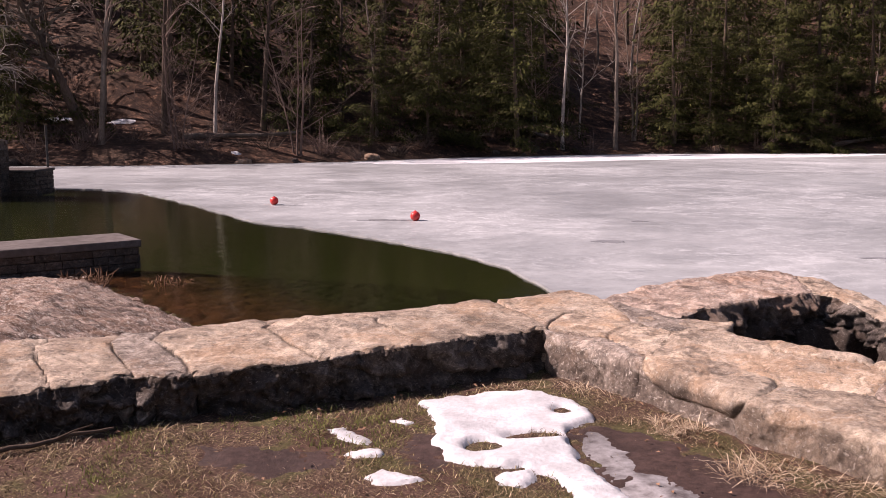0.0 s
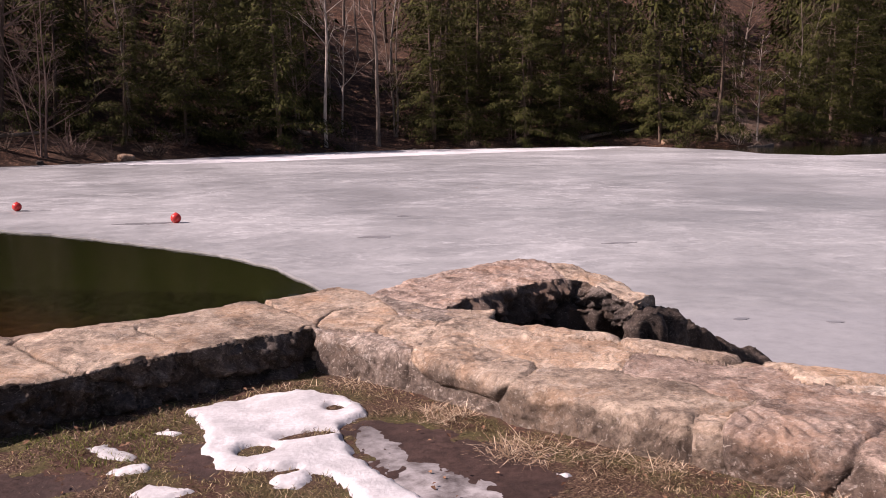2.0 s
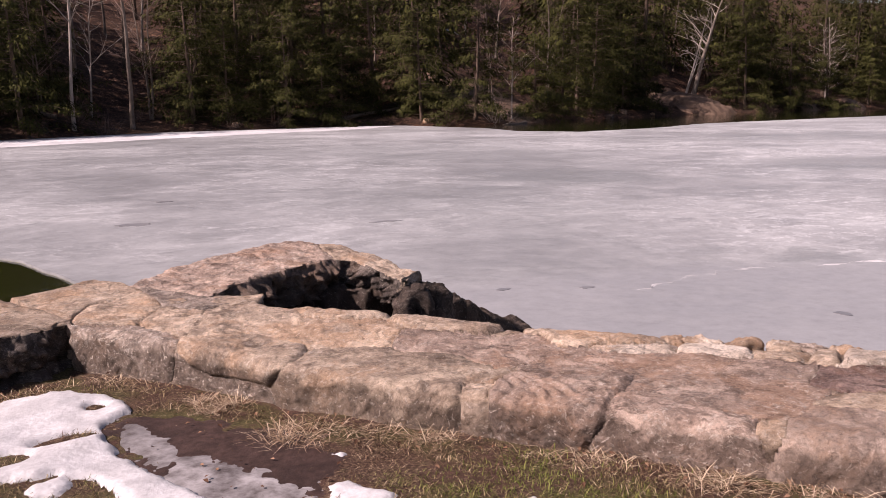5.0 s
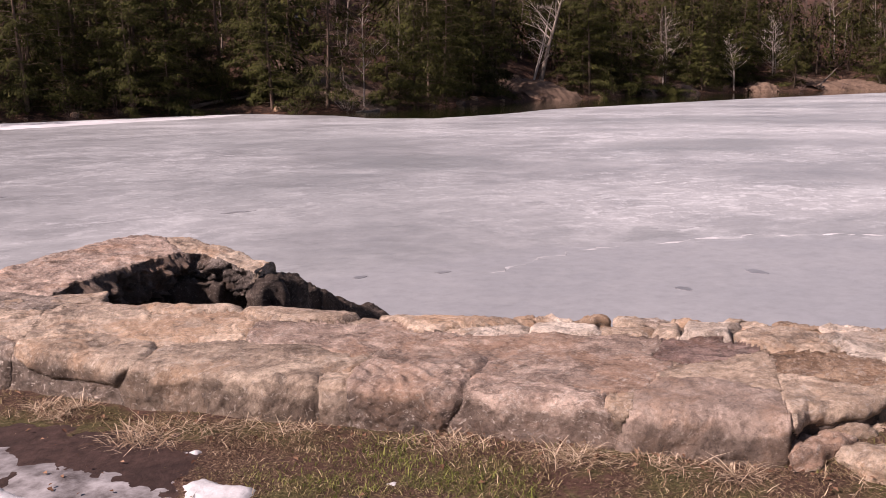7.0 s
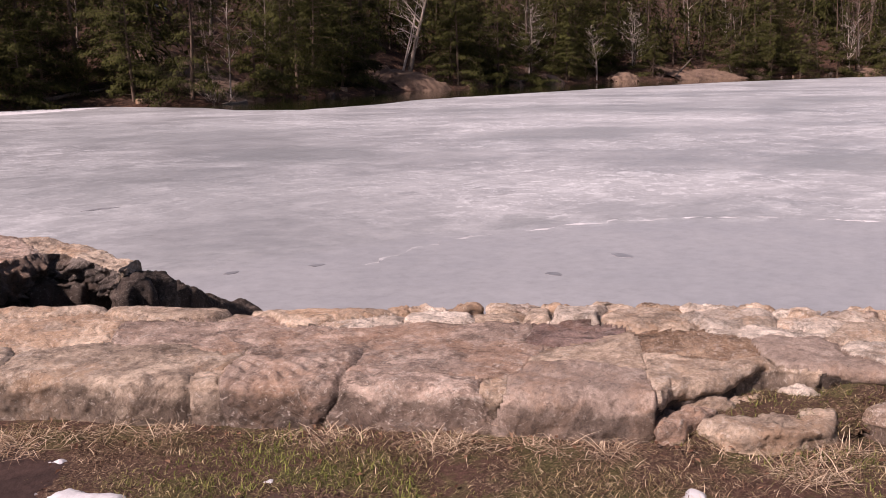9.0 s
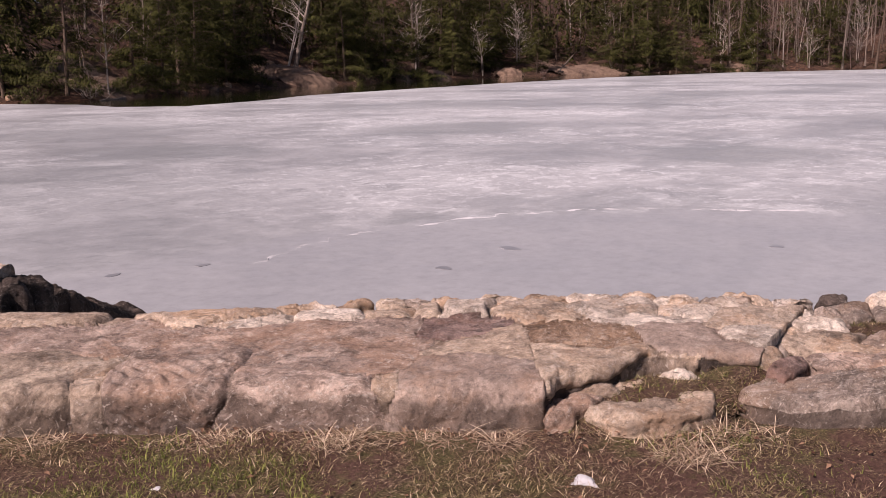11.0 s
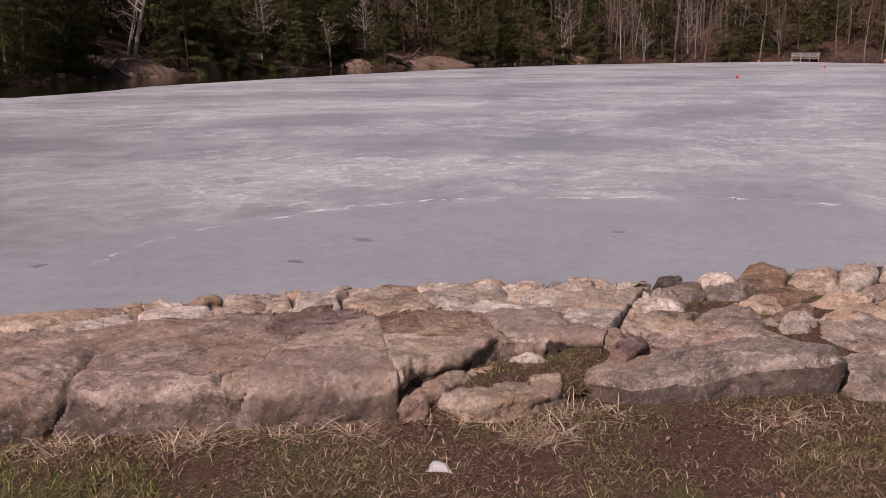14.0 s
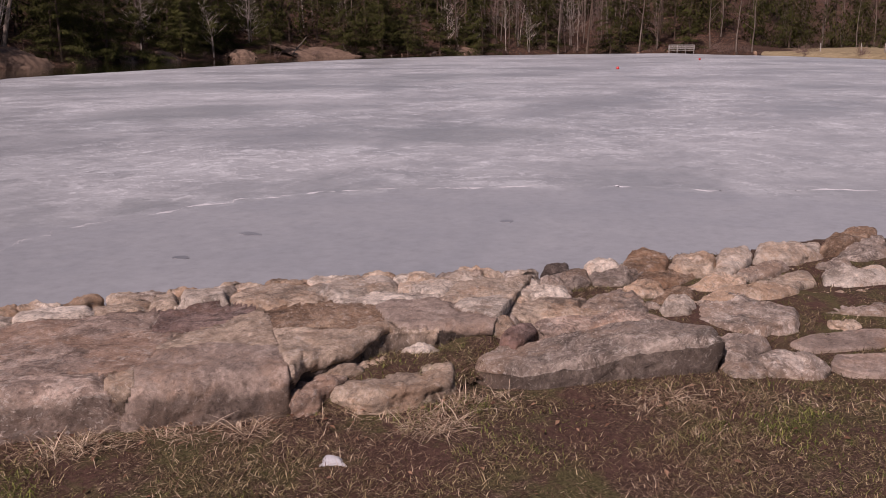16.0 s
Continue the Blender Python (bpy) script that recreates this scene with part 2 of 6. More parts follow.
def litter_material():
    """Soil with last year's leaves on the banks and hills, mud on the lake's bed, thin turf where the land is level."""
    t = Tree("ground")
    v = t.coord.outputs["Object"]
    leaf = t.noise(v, 2.4, 9, 0.86)
    patch = t.noise(v, 0.22, 5, 0.65, 0.5)
    c = t.ramp(leaf, [(0.36, (0.016, 0.009, 0.007)), (0.48, (0.050, 0.026, 0.017)), (0.55, (0.125, 0.065, 0.042)), (0.63, (0.40, 0.235, 0.155))])
    c = t.mix(t.ramp(t.noise(v, 0.9, 6, 0.7), [(0.44, 0.0), (0.58, 0.75)]), c, (0.030, 0.018, 0.014))
    c = t.mix(t.ramp(patch, [(0.42, 0.0), (0.62, 0.6)]), c, t.ramp(leaf, [(0.35, (0.035, 0.024, 0.018)), (0.7, (0.14, 0.088, 0.058))]))
    # the turf beside the wall: damp brown earth, thatch and moss
    z = t("SeparateXYZ", {0: v}, 2)
    far = t("VectorMath", {0: v}, 1, operation="LENGTH")
    near = t.ramp(t("MapRange", {"Value": far, "From Min": 14.0, "From Max": 24.0}), [(0.0, 1.0), (1.0, 0.0)])
    fibre = t.noise(t("VectorMath", {0: v, 1: t("VectorMath", {0: t("TexNoise", {"Vector": v, "Scale": 9.0, "Detail": 3.0}, 1), 1: (0.10, 0.10, 0.0)}, operation="MULTIPLY")}, operation="ADD"), 75, 5, 0.78)
    soil = t.ramp(fibre, [(0.34, (0.026, 0.014, 0.010)), (0.48, (0.062, 0.036, 0.026)), (0.58, (0.14, 0.092, 0.062)), (0.68, (0.42, 0.32, 0.22))])
    soil = t.mix(t.ramp(t.noise(v, 1.9, 6, 0.7), [(0.46, 0.0), (0.58, 0.85)]), soil, t.ramp(t.noise(v, 30, 6, 0.7), [(0.3, (0.036, 0.018, 0.014)), (0.7, (0.125, 0.068, 0.052))]))
    soil = t.mix(t.ramp(t.noise(v, 2.3, 6, 0.7), [(0.50, 0.0), (0.60, 0.6)]), soil, t.ramp(fibre, [(0.35, (0.036, 0.040, 0.014)), (0.65, (0.13, 0.13, 0.045))]))
    c = t.mix(near, c, soil)
    # the bed of the lake, painted darker with depth for light the water absorbs
    bed = t.ramp(t.noise(v, 3.0, 5, 0.7), [(0.35, (0.045, 0.017, 0.010)), (0.65, (0.11, 0.045, 0.025))])
    deep = t.mix(t.ramp(t("MapRange", {"Value": z, "From Min": -1.1, "From Max": -0.1}), [(0.0, 0.0), (1.0, 1.0)]), (0.014, 0.020, 0.005), bed)
    c = t.mix(t("Math", {0: z, 1: -0.04}, operation="LESS_THAN"), c, deep)
    n = t.bump(leaf, 0.5, 0.03)
    n = t.bump(t.noise(v, 40, 5, 0.7), 0.6, 0.01, n)
    return t.done(c, 0.95, n, Specular_IOR_Level=0.15)


def simple(name, low, high, scale, rough=0.85, bump=0.3, dist=0.01, stretch=(1, 1, 1), spec=0.2, vary=0.25):
    t = Tree(name)
    v = t.scaled(t.shifted(), stretch)
    f = t.noise(v, scale, 6, 0.68)
    c = t.ramp(f, [(0.32, low), (0.68, high)])
    c = t.mix(t.ramp(t.noise(v, scale * 0.17, 3, 0.5), [(0.4, 0.0), (0.65, 0.5)]), c, tuple(x * 0.6 for x in low))
    tone = t("MapRange", {"Value": t.info.outputs["Random"], "To Min": 1 - vary, "To Max": 1 + vary})
    c = t.mix(1.0, c, t("CombineColor", {0: tone, 1: tone, 2: tone}), "MULTIPLY")
    return t.done(c, rough, t.bump(f, bump, dist), Specular_IOR_Level=spec)


def leafy(name, stops, rough=0.7):
    """Blades, needles and leaves: every island has its own tone."""
    t = Tree(name)
    isl = t.nt.nodes.new("ShaderNodeNewGeometry").outputs["Random Per Island"]
    c = t.ramp(isl, stops)
    tone = t("MapRange", {"Value": t.info.outputs["Random"], "To Min": 0.75, "To Max": 1.25})
    c = t.mix(1.0, c, t("CombineColor", {0: tone, 1: tone, 2: tone}), "MULTIPLY")
    return t.done(c, rough, None, Specular_IOR_Level=0.06)


ICE, WATER, GROUND = ice_material(), water_material(), litter_material()
WHITE_ICE = simple("snow_crusted_ice", (0.62, 0.62, 0.63), (0.82, 0.82, 0.82), 1.5, 0.6, 0.3, 0.03, vary=0.0)
CRACK_ICE = simple("refrozen_crack", (0.46, 0.46, 0.46), (0.72, 0.72, 0.72), 4, 0.6, 0.3, 0.01, vary=0.0)
WET_AND_SHADOW_ICE = simple("thin_dark_wet_and_shadow_ice", (0.19, 0.19, 0.195), (0.30, 0.30, 0.305), 1.2, 0.3, 0.2, 0.02, spec=0.5, vary=0.1)
SNOW = simple("old_snow", (0.50, 0.495, 0.50), (0.70, 0.695, 0.70), 40, 0.6, 0.5, 0.012, spec=0.35, vary=0.0)
SLUSH = simple("thin_dirty_slush", (0.070, 0.055, 0.050), (0.50, 0.48, 0.48), 8, 0.6, 0.5, 0.01, spec=0.35, vary=0.0)
MUD = simple("bare_wet_mud", (0.030, 0.015, 0.011), (0.080, 0.045, 0.036), 22, 0.72, 0.6, 0.012, spec=0.35, vary=0.0)
BARK_GREY = simple("grey_bark", (0.10, 0.078, 0.062), (0.25, 0.205, 0.17), 9, 0.9, 0.7, 0.02, (1, 1, 0.3))
BARK_BROWN = simple("brown_bark", (0.055, 0.038, 0.028), (0.14, 0.10, 0.075), 9, 0.9, 0.7, 0.02, (1, 1, 0.3))
BARK_PALE = simple("pale_bark", (0.24, 0.20, 0.17), (0.46, 0.40, 0.35), 7, 0.85, 0.4, 0.02, (1, 1, 0.5))
TWIG = simple("reddish_twigs", (0.13, 0.085, 0.07), (0.24, 0.17, 0.14), 6, 0.9, 0.2, 0.01)
NEEDLES = leafy("hemlock_needles", [(0.0, (0.033, 0.035, 0.012)), (0.5, (0.045, 0.047, 0.014)), (1.0, (0.068, 0.066, 0.019))])
GRASS_DRY = leafy("dry_grass", [(0.0, (0.045, 0.024, 0.016)), (0.50, (0.15, 0.092, 0.060)), (0.86, (0.32, 0.222, 0.147)), (1.0, (0.76, 0.61, 0.43))])
GRASS_STRAW = leafy("bleached_straw", [(0.0, (0.14, 0.085, 0.055)), (0.5, (0.36, 0.25, 0.165)), (1.0, (0.78, 0.64, 0.47))])
GRASS_OLIVE = leafy("short_olive_grass", [(0.0, (0.040, 0.029, 0.015)), (0.5, (0.120, 0.092, 0.045)), (0.85, (0.27, 0.21, 0.11)), (1.0, (0.50, 0.40, 0.25))])
GRASS_GREEN = leafy("green_grass", [(0.0, (0.045, 0.054, 0.015)), (0.5, (0.12, 0.14, 0.032)), (1.0, (0.27, 0.27, 0.085))])
LEAF_BROWN = leafy("dead_leaves", [(0.0, (0.06, 0.03, 0.02)), (0.5, (0.15, 0.08, 0.05)), (1.0, (0.30, 0.185, 0.12))])
CONCRETE = simple("stained_concrete_coping", (0.075, 0.062, 0.056), (0.15, 0.128, 0.118), 6, 0.85, 0.3, 0.01)
RED = simple("red_plastic", (0.62, 0.035, 0.03), (0.72, 0.06, 0.05), 12, 0.35, 0.05, 0.004, spec=0.5, vary=0.0)
TIMBER = simple("weathered_light_timber", (0.22, 0.20, 0.18), (0.36, 0.335, 0.31), 14, 0.85, 0.3, 0.01, (1, 1, 0.2))
IRON = simple("dark_iron", (0.03, 0.028, 0.027), (0.06, 0.055, 0.05), 20, 0.6, 0.2, 0.004)
DRY_FIELD = simple("dry_field_grass", (0.20, 0.15, 0.085), (0.36, 0.29, 0.17), 3, 0.95, 0.6, 0.05)


# ---- building helpers ----
def mesh_object(name, verts, faces, material, parent=None, label="", at=(0, 0, 0), smooth=True, normals=None):
    me = bpy.data.meshes.new(name)
    me.from_pydata([tuple(v) for v in verts], [], [tuple(f) for f in faces])
    me.materials.append(material)
    if smooth:
        me.polygons.foreach_set("use_smooth", [True] * len(me.polygons))
    me.update()
    if normals is not None:
        me.normals_split_custom_set_from_vertices([tuple(v) for v in normals])
    ob = new(name, me)
    ob.parent, ob.location = parent, at
    return tagged(ob, label)


def part(name, bm, material, parent, label="", smooth=False):
    me = bpy.data.meshes.new(name)
    bm.to_mesh(me)
    bm.free()
    me.materials.append(material)
    if smooth:
        me.polygons.foreach_set("use_smooth", [True] * len(me.polygons))
    ob = new(name, me)
    ob.parent = parent
    return tagged(ob, label)


def empty(name, at, turn=0.0):
    ob = new(name)
    ob.location, ob.rotation_euler = at, (0, 0, turn)
    ob.empty_display_size = 0.2
    return ob


def outline(corners, count, wobble, seed, rounding=0.12):
    """A closed outline through slightly rounded corners, resampled evenly, with an uneven edge."""
    pts = np.array(corners, float)
    for _ in range(2):
        nxt = np.roll(pts, -1, 0)
        pts = np.stack([pts * (1 - rounding) + nxt * rounding, pts * rounding + nxt * (1 - rounding)], 1).reshape(-1, 2)
    seg = np.linalg.norm(np.roll(pts, -1, 0) - pts, axis=1)
    along = np.r_[0, np.cumsum(seg)]
    s = np.linspace(0, along[-1], count, endpoint=False)
    loop = np.r_[pts, pts[:1]]
    out = np.stack([np.interp(s, along, loop[:, 0]), np.interp(s, along, loop[:, 1])], 1)
    mid = out.mean(0)
    for i, p in enumerate(out):
        q = Vector((p[0] * 6 + seed * 3.1, p[1] * 6, seed * 1.7))
        out[i] = mid + (p - mid) * (1 + wobble * noise.fractal(q, 1.0, 2.0, 4))
    return out


def stone(corners, top, bottom, colour, parent, seed, name="stone", tilt=(0, 0), rough=0.012, edge=0.02, bulge=0.0, chip=0.02, crown=0.0, label="", count=64, wobble=0.03,
          inner=(0.16, 0.32, 0.46, 0.58, 0.69, 0.78, 0.86, 0.92), rounding=0.12, flake=0.28, stained=True, grow=1.0, face=None, batter=0.0):
    """One stone: an uneven, flaking top inside an outline of a few corners, worn edges, and chipped sides down to its foot.
    batter: how far the foot stands out."""
    loop = outline(corners, count, wobble, seed, rounding)
    mid = loop.mean(0)
    loop = mid + (loop - mid) * grow
    size = np.linalg.norm(loop - mid, axis=1).mean()
    e = min(edge, size * 0.3)
    rim = 1 - e / size
    rings = [(0.0, 0)] + [(r * rim, 0) for r in inner]
    rings += [(rim, 0), (1 - 0.5 * e / size, -0.10 * e), (1 - 0.12 * e / size, -0.5 * e), (1.0, -1.0 * e)]
    depth = top - bottom
    rings += [(1 + (bulge * math.sin(2.6 * k) + batter * k) / size, -e - (depth - e) * k) for k in (0.06, 0.13, 0.21, 0.30, 0.40, 0.51, 0.63, 0.76, 0.88, 1.0)]
    verts, faces = [(0, 0, 0)], []
    shift_a, shift_b, shift_c = Vector((seed * 5.3, 0, 0)), Vector((0, seed * 2.3, 0)), Vector((0, 0, seed * 1.1))
    spin = seed * 1.7
    sc, ss = math.cos(spin), math.sin(spin)
    for r, dz in rings[1:]:
        for p in loop:
            q = mid + (p - mid) * r
            z = top + tilt[0] * (q[0] - mid[0]) + tilt[1] * (q[1] - mid[1]) + crown * (1 - min(r, 1) ** 2)
            z += dz
            w = Vector((q[0], q[1], z))
            a = noise.fractal(w * 3.5 + shift_a, 0.8, 2.1, 5)
            a = (1 - flake) * a + flake * math.floor(a * 3.5) / 3.5
            # thin layers that have split off along one direction
            layer = noise.fractal(Vector(((w.x * sc + w.y * ss) * 4, (w.y * sc - w.x * ss) * 19, w.z * 3)) + shift_b, 0.8, 2.1, 4)
            if r > rim - 1e-6:
                cell = noise.cell(Vector((w.x * 9 + seed, w.y * 9, w.z * 14)))
                push = (noise.fractal(w * 9 + shift_c, 0.75, 2.1, 5) * 0.8 + (cell - 0.5) * 0.28) * chip
                way = (p - mid) / (np.linalg.norm(p - mid) + 1e-6)
                q = q + way * push * (0.35 if dz > -e * 0.9 else 1.0)
                z += (a * rough + layer * rough * 0.4) * (1.0 if dz > -e * 1.01 else 0.4)
            else:
                z += a * rough + layer * rough * 0.5 + noise.fractal(w * 26 + shift_b, 0.7, 2.1, 3) * rough * 0.35
            verts.append((q[0] - mid[0], q[1] - mid[1], z - bottom))
    n = count
    verts[0] = (0, 0, float(np.mean([v[2] for v in verts[1:n + 1]])))
    faces += [(0, 1 + i, 1 + (i + 1) % n) for i in range(n)]
    for k in range(len(rings) - 2):
        a, b = 1 + k * n, 1 + (k + 1) * n
        faces += [(a + i, b + i, b + (i + 1) % n, a + (i + 1) % n) for i in range(n)]
    last = 1 + (len(rings) - 2) * n
    faces.append(tuple(last + i for i in reversed(range(n))))
    px, py, pz = (parent.location if parent is not None else (0, 0, 0))
    ob = mesh_object(name, verts, faces, STONES[colour], parent, label, (mid[0] - px, mid[1] - py, bottom - pz))
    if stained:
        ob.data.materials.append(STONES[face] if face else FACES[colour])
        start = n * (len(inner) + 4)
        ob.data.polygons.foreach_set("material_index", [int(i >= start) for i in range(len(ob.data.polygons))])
    return ob


def boulder(at, w, d, h, turn, colour, parent, seed, name="stone", sink=0.05, label="", soft=0.55, count=44, rings=7):
    """A field stone, w along its turn, d across, bedded a little into the ground; soft: how far it is rounded."""
    corners = []
    for k in range(8):
        a = 2 * math.pi * k / 8 + 0.45 * noise.noise(Vector((seed * 1.3, k * 0.7, 0)))
        f = abs(math.cos(a)) ** 3 + abs(math.sin(a)) ** 3
        r = f ** (-1 / 3) * (1 + 0.30 * noise.noise(Vector((seed * 2.1, k * 1.9, 3))))
        x, y = r * math.cos(a) * w / 2, r * math.sin(a) * d / 2
        corners.append((at[0] + x * math.cos(turn) - y * math.sin(turn), at[1] + x * math.sin(turn) + y * math.cos(turn)))
    random.seed(seed)
    tilt = (random.uniform(-0.16, 0.16), random.uniform(-0.16, 0.16))
    return stone(corners, at[2] + h * 0.8, at[2] - sink, colour, parent, seed, name, tilt, 0.030, h * soft, 0.0, 0.045, h * 0.25, label, count, 0.06, inner=tuple(np.linspace(0.12, 0.94, rings)), rounding=0.12, flake=0.5, stained=False, batter=0.02)


# ---- the lie of the land ----
SHORE = [(-90, 46), (-40, 50), (-24, 52.3), (-15.6, 53.5), (-6.4, 57.6), (2.6, 65), (15, 70.5), (32, 71.5), (40, 66.5), (46, 68), (57, 72.5), (69, 76),
         (93, 80), (116, 80), (135, 72), (158, 62), (172, 46), (184, 27), (164, 10), (136, -7), (100, -26), (60, -30), (30, -22), (15, -9), (8.8, -1.6),
         (7.7, -0.1), (6.8, 0.8), (6.1, 1.5), (5.4, 1.9), (4.7, 2.5), (4.1, 3.2), (3.4, 3.9), (2.7, 4.5), (2.0, 5.3), (1.9, 6.4), (1.1, 6.5), (0.4, 6.1),
         (-0.6, 5.7), (-1.7, 5.2), (-2.7, 4.8), (-8, 3.2), (-30, -2), (-46, 8), (-50, 30), (-90, 40)]


def lake_distance(x, y):
    """Metres to the shore, over the lake negative."""
    x, y = np.asarray(x, float), np.asarray(y, float)
    best, inside = np.full(x.shape, 1e9), np.zeros(x.shape, bool)
    for (ax, ay), (bx, by) in zip(SHORE, SHORE[1:] + SHORE[:1]):
        k = np.clip(((x - ax) * (bx - ax) + (y - ay) * (by - ay)) / ((bx - ax) ** 2 + (by - ay) ** 2), 0, 1)
        best = np.minimum(best, np.hypot(x - ax - k * (bx - ax), y - ay - k * (by - ay)))
        cross = (ay > y) != (by > y)
        inside ^= cross & (x < (bx - ax) * (y - ay) / ((by - ay) or 1e-9) + ax)
    return np.where(inside, -best, best)


def ease(v, a, b):
    k = np.clip((v - a) / (b - a), 0, 1)
    return k * k * (3 - 2 * k)


def waves(x, y, s):
    return (np.sin(x * s * 1.3 + 1.7 * np.sin(y * s * 0.7)) + np.sin(y * s * 1.1 + 2.1 * np.sin(x * s * 0.6 + 1)) + 0.5 * np.sin((x + y) * s * 2.3)) / 2.5


def land(x, y):
    """The ground's height: the level bank beside the walls, the lake's bed, and the wooded hill over the far shore."""
    x, y = np.asarray(x, float), np.asarray(y, float)
    d = lake_distance(x, y)
    far = ease(y, 18, 45) + (1 - ease(y, 18, 45)) * ease(x, 60, 120)
    near = 1.15 + 0.012 * waves(x, y, 3.1) + 0.01 * waves(x + 3, y, 7.3)
    rise = 0.34 * ease(d, 0, 3) * 3 + 0.22 * np.clip(d - 3, 0, 7) + 0.62 * np.clip(d - 8, 0, 50) + 0.1 * np.clip(d - 58, 0, 400)
    rise *= 0.72 + 0.28 * ease(-x, -20, 10) - 0.18 * ease(x, 110, 170)
    low = 0.35 * ease(d, 0, 2) + 0.012 * d + 0.20 * np.clip(d - 40, 0, 60)
    flat = ease(x, 120, 150) * (1 - ease(y, 8, 24))
    hill = rise * (1 - flat) + low * flat
    hill = hill + (0.35 * waves(x, y, 0.55) + 0.9 * waves(x, y, 0.13)) * ease(d, 1, 12) * (1 - flat)
    out = near * (1 - far) + (0.02 + hill) * far
    bed = -0.10 - 0.45 * np.clip(-d, 0, 4.5)
    return np.where(d > 0, out, bed)


def ground_height(x, y):
    return float(land(np.array([x]), np.array([y]))[0])


# one sheet from beside the walls to the horizon, finest close by
turns = np.r_[np.linspace(-40, 110, 280, endpoint=False), np.linspace(110, 320, 70, endpoint=False)]
reach = np.r_[0.0, np.geomspace(0.8, 45, 130), np.geomspace(45, 130, 90)[1:], np.geomspace(130, 2500, 50)[1:]]
verts, faces = [], []
ta, ra = np.meshgrid(np.radians(turns), reach)
gx, gy = ra * np.sin(ta), ra * np.cos(ta)
gz = land(gx, gy)
verts = np.stack([gx, gy, gz], -1).reshape(-1, 3)
n = len(turns)
for i in range(len(reach) - 1):
    for j in range(n):
        k = (j + 1) % n
        faces.append((i * n + j, i * n + k, (i + 1) * n + k, (i + 1) * n + j))
ground = mesh_object("ground", verts, faces, GROUND)
tagged(ground, "brown leaf-strewn banks and thin turf round the lake", "ground", kind="structure")

# still water all over the lake, and the ice sheet on it
bm = bmesh.new()
bm.faces.new([bm.verts.new((x, y, 0.0)) for x, y in [(-95, -40), (215, -40), (215, 110), (-95, 110)]])
water = part("water", bm, WATER, None)
water.visible_shadow = False
tagged(water, "still dark green open water beside the ice", "water", kind="structure")

ICE_EDGE = [(-60, 39), (-30, 38), (-18, 36.5), (-14.8, 35.6), (-12.9, 35.3), (-10.9, 33.5), (-8.9, 30.7), (-7.4, 28.2), (-5.0, 24.3), (-2.5, 21.9), (-1.1, 20.2), (0.15, 18.6),
            (0.97, 17.0), (1.37, 15.7), (1.6, 14.4), (1.9, 12.5), (2.1, 9.5), (2.4, 6.8), (2.7, 5.4), (3.4, 4.5), (4.4, 3.4), (5.4, 2.3), (6.6, 1.2), (7.9, 0.3),
            (9.5, -1.2), (15, -8), (30, -20.5), (60, -28.5), (100, -24.5), (130, -5), (150, 6), (161, 17), (175, 26), (161, 42), (142, 55.5), (112, 60), (86, 59),
            (67, 57), (54, 55.5), (45, 51.5), (37.5, 50), (35.2, 54), (36.2, 60), (34, 69.5), (32, 70.9), (15, 69.8), (2.6, 64.3), (-6.4, 56.8), (-15.6, 52.7), (-24, 51.5), (-40, 49), (-60, 47)]
fine_edge = []
for (ax, ay), (bx, by) in zip(ICE_EDGE, ICE_EDGE[1:] + ICE_EDGE[:1]):
    for k in np.linspace(0, 1, 14, endpoint=False):
        x, y = ax + (bx - ax) * k, ay + (by - ay) * k
        s = 0.04 + 0.002 * math.hypot(x, y)
        fine_edge.append((x + s * noise.fractal(Vector((x, y, 0.3)), 0.8, 2.0, 4), y + s * noise.fractal(Vector((x, y, 7.3)), 0.8, 2.0, 4)))
bm = bmesh.new()
rim = [bm.verts.new((x, y, 0.035)) for x, y in fine_edge]
bm.faces.new(rim)
low = [bm.verts.new((x, y, -0.06)) for x, y in fine_edge]
for i in range(len(rim)):
    j = (i + 1) % len(rim)
    bm.faces.new((rim[i], low[i], low[j], rim[j]))
bmesh.ops.recalc_face_normals(bm, faces=bm.faces)
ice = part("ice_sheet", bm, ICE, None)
tagged(ice, "grey rotting ice sheet with pale streaks over the lake", "ice", kind="structure")


def ice_patch(corners, z, material, seed, label, count=90, wobble=0.12):
    """A flat uneven skin on the ice: slush, wet spots, crust or a painted shadow."""
    loop = outline(corners, count, wobble, seed, 0.25)
    mid = loop.mean(0)
    verts = [(0, 0, 0)] + [(p[0] - mid[0], p[1] - mid[1], 0) for p in loop] + [(1.02 * (p[0] - mid[0]), 1.02 * (p[1] - mid[1]), -z + 0.03) for p in loop]
    n = len(loop)
    faces = [(0, 1 + i, 1 + (i + 1) % n) for i in range(n)] + [(1 + i, 1 + n + i, 1 + n + (i + 1) % n, 1 + (i + 1) % n) for i in range(n)]
    ob = mesh_object("ice_patch", verts, faces, material, at=(mid[0], mid[1], z), smooth=False)
    return tagged(ob, label, "ice", kind="structure")


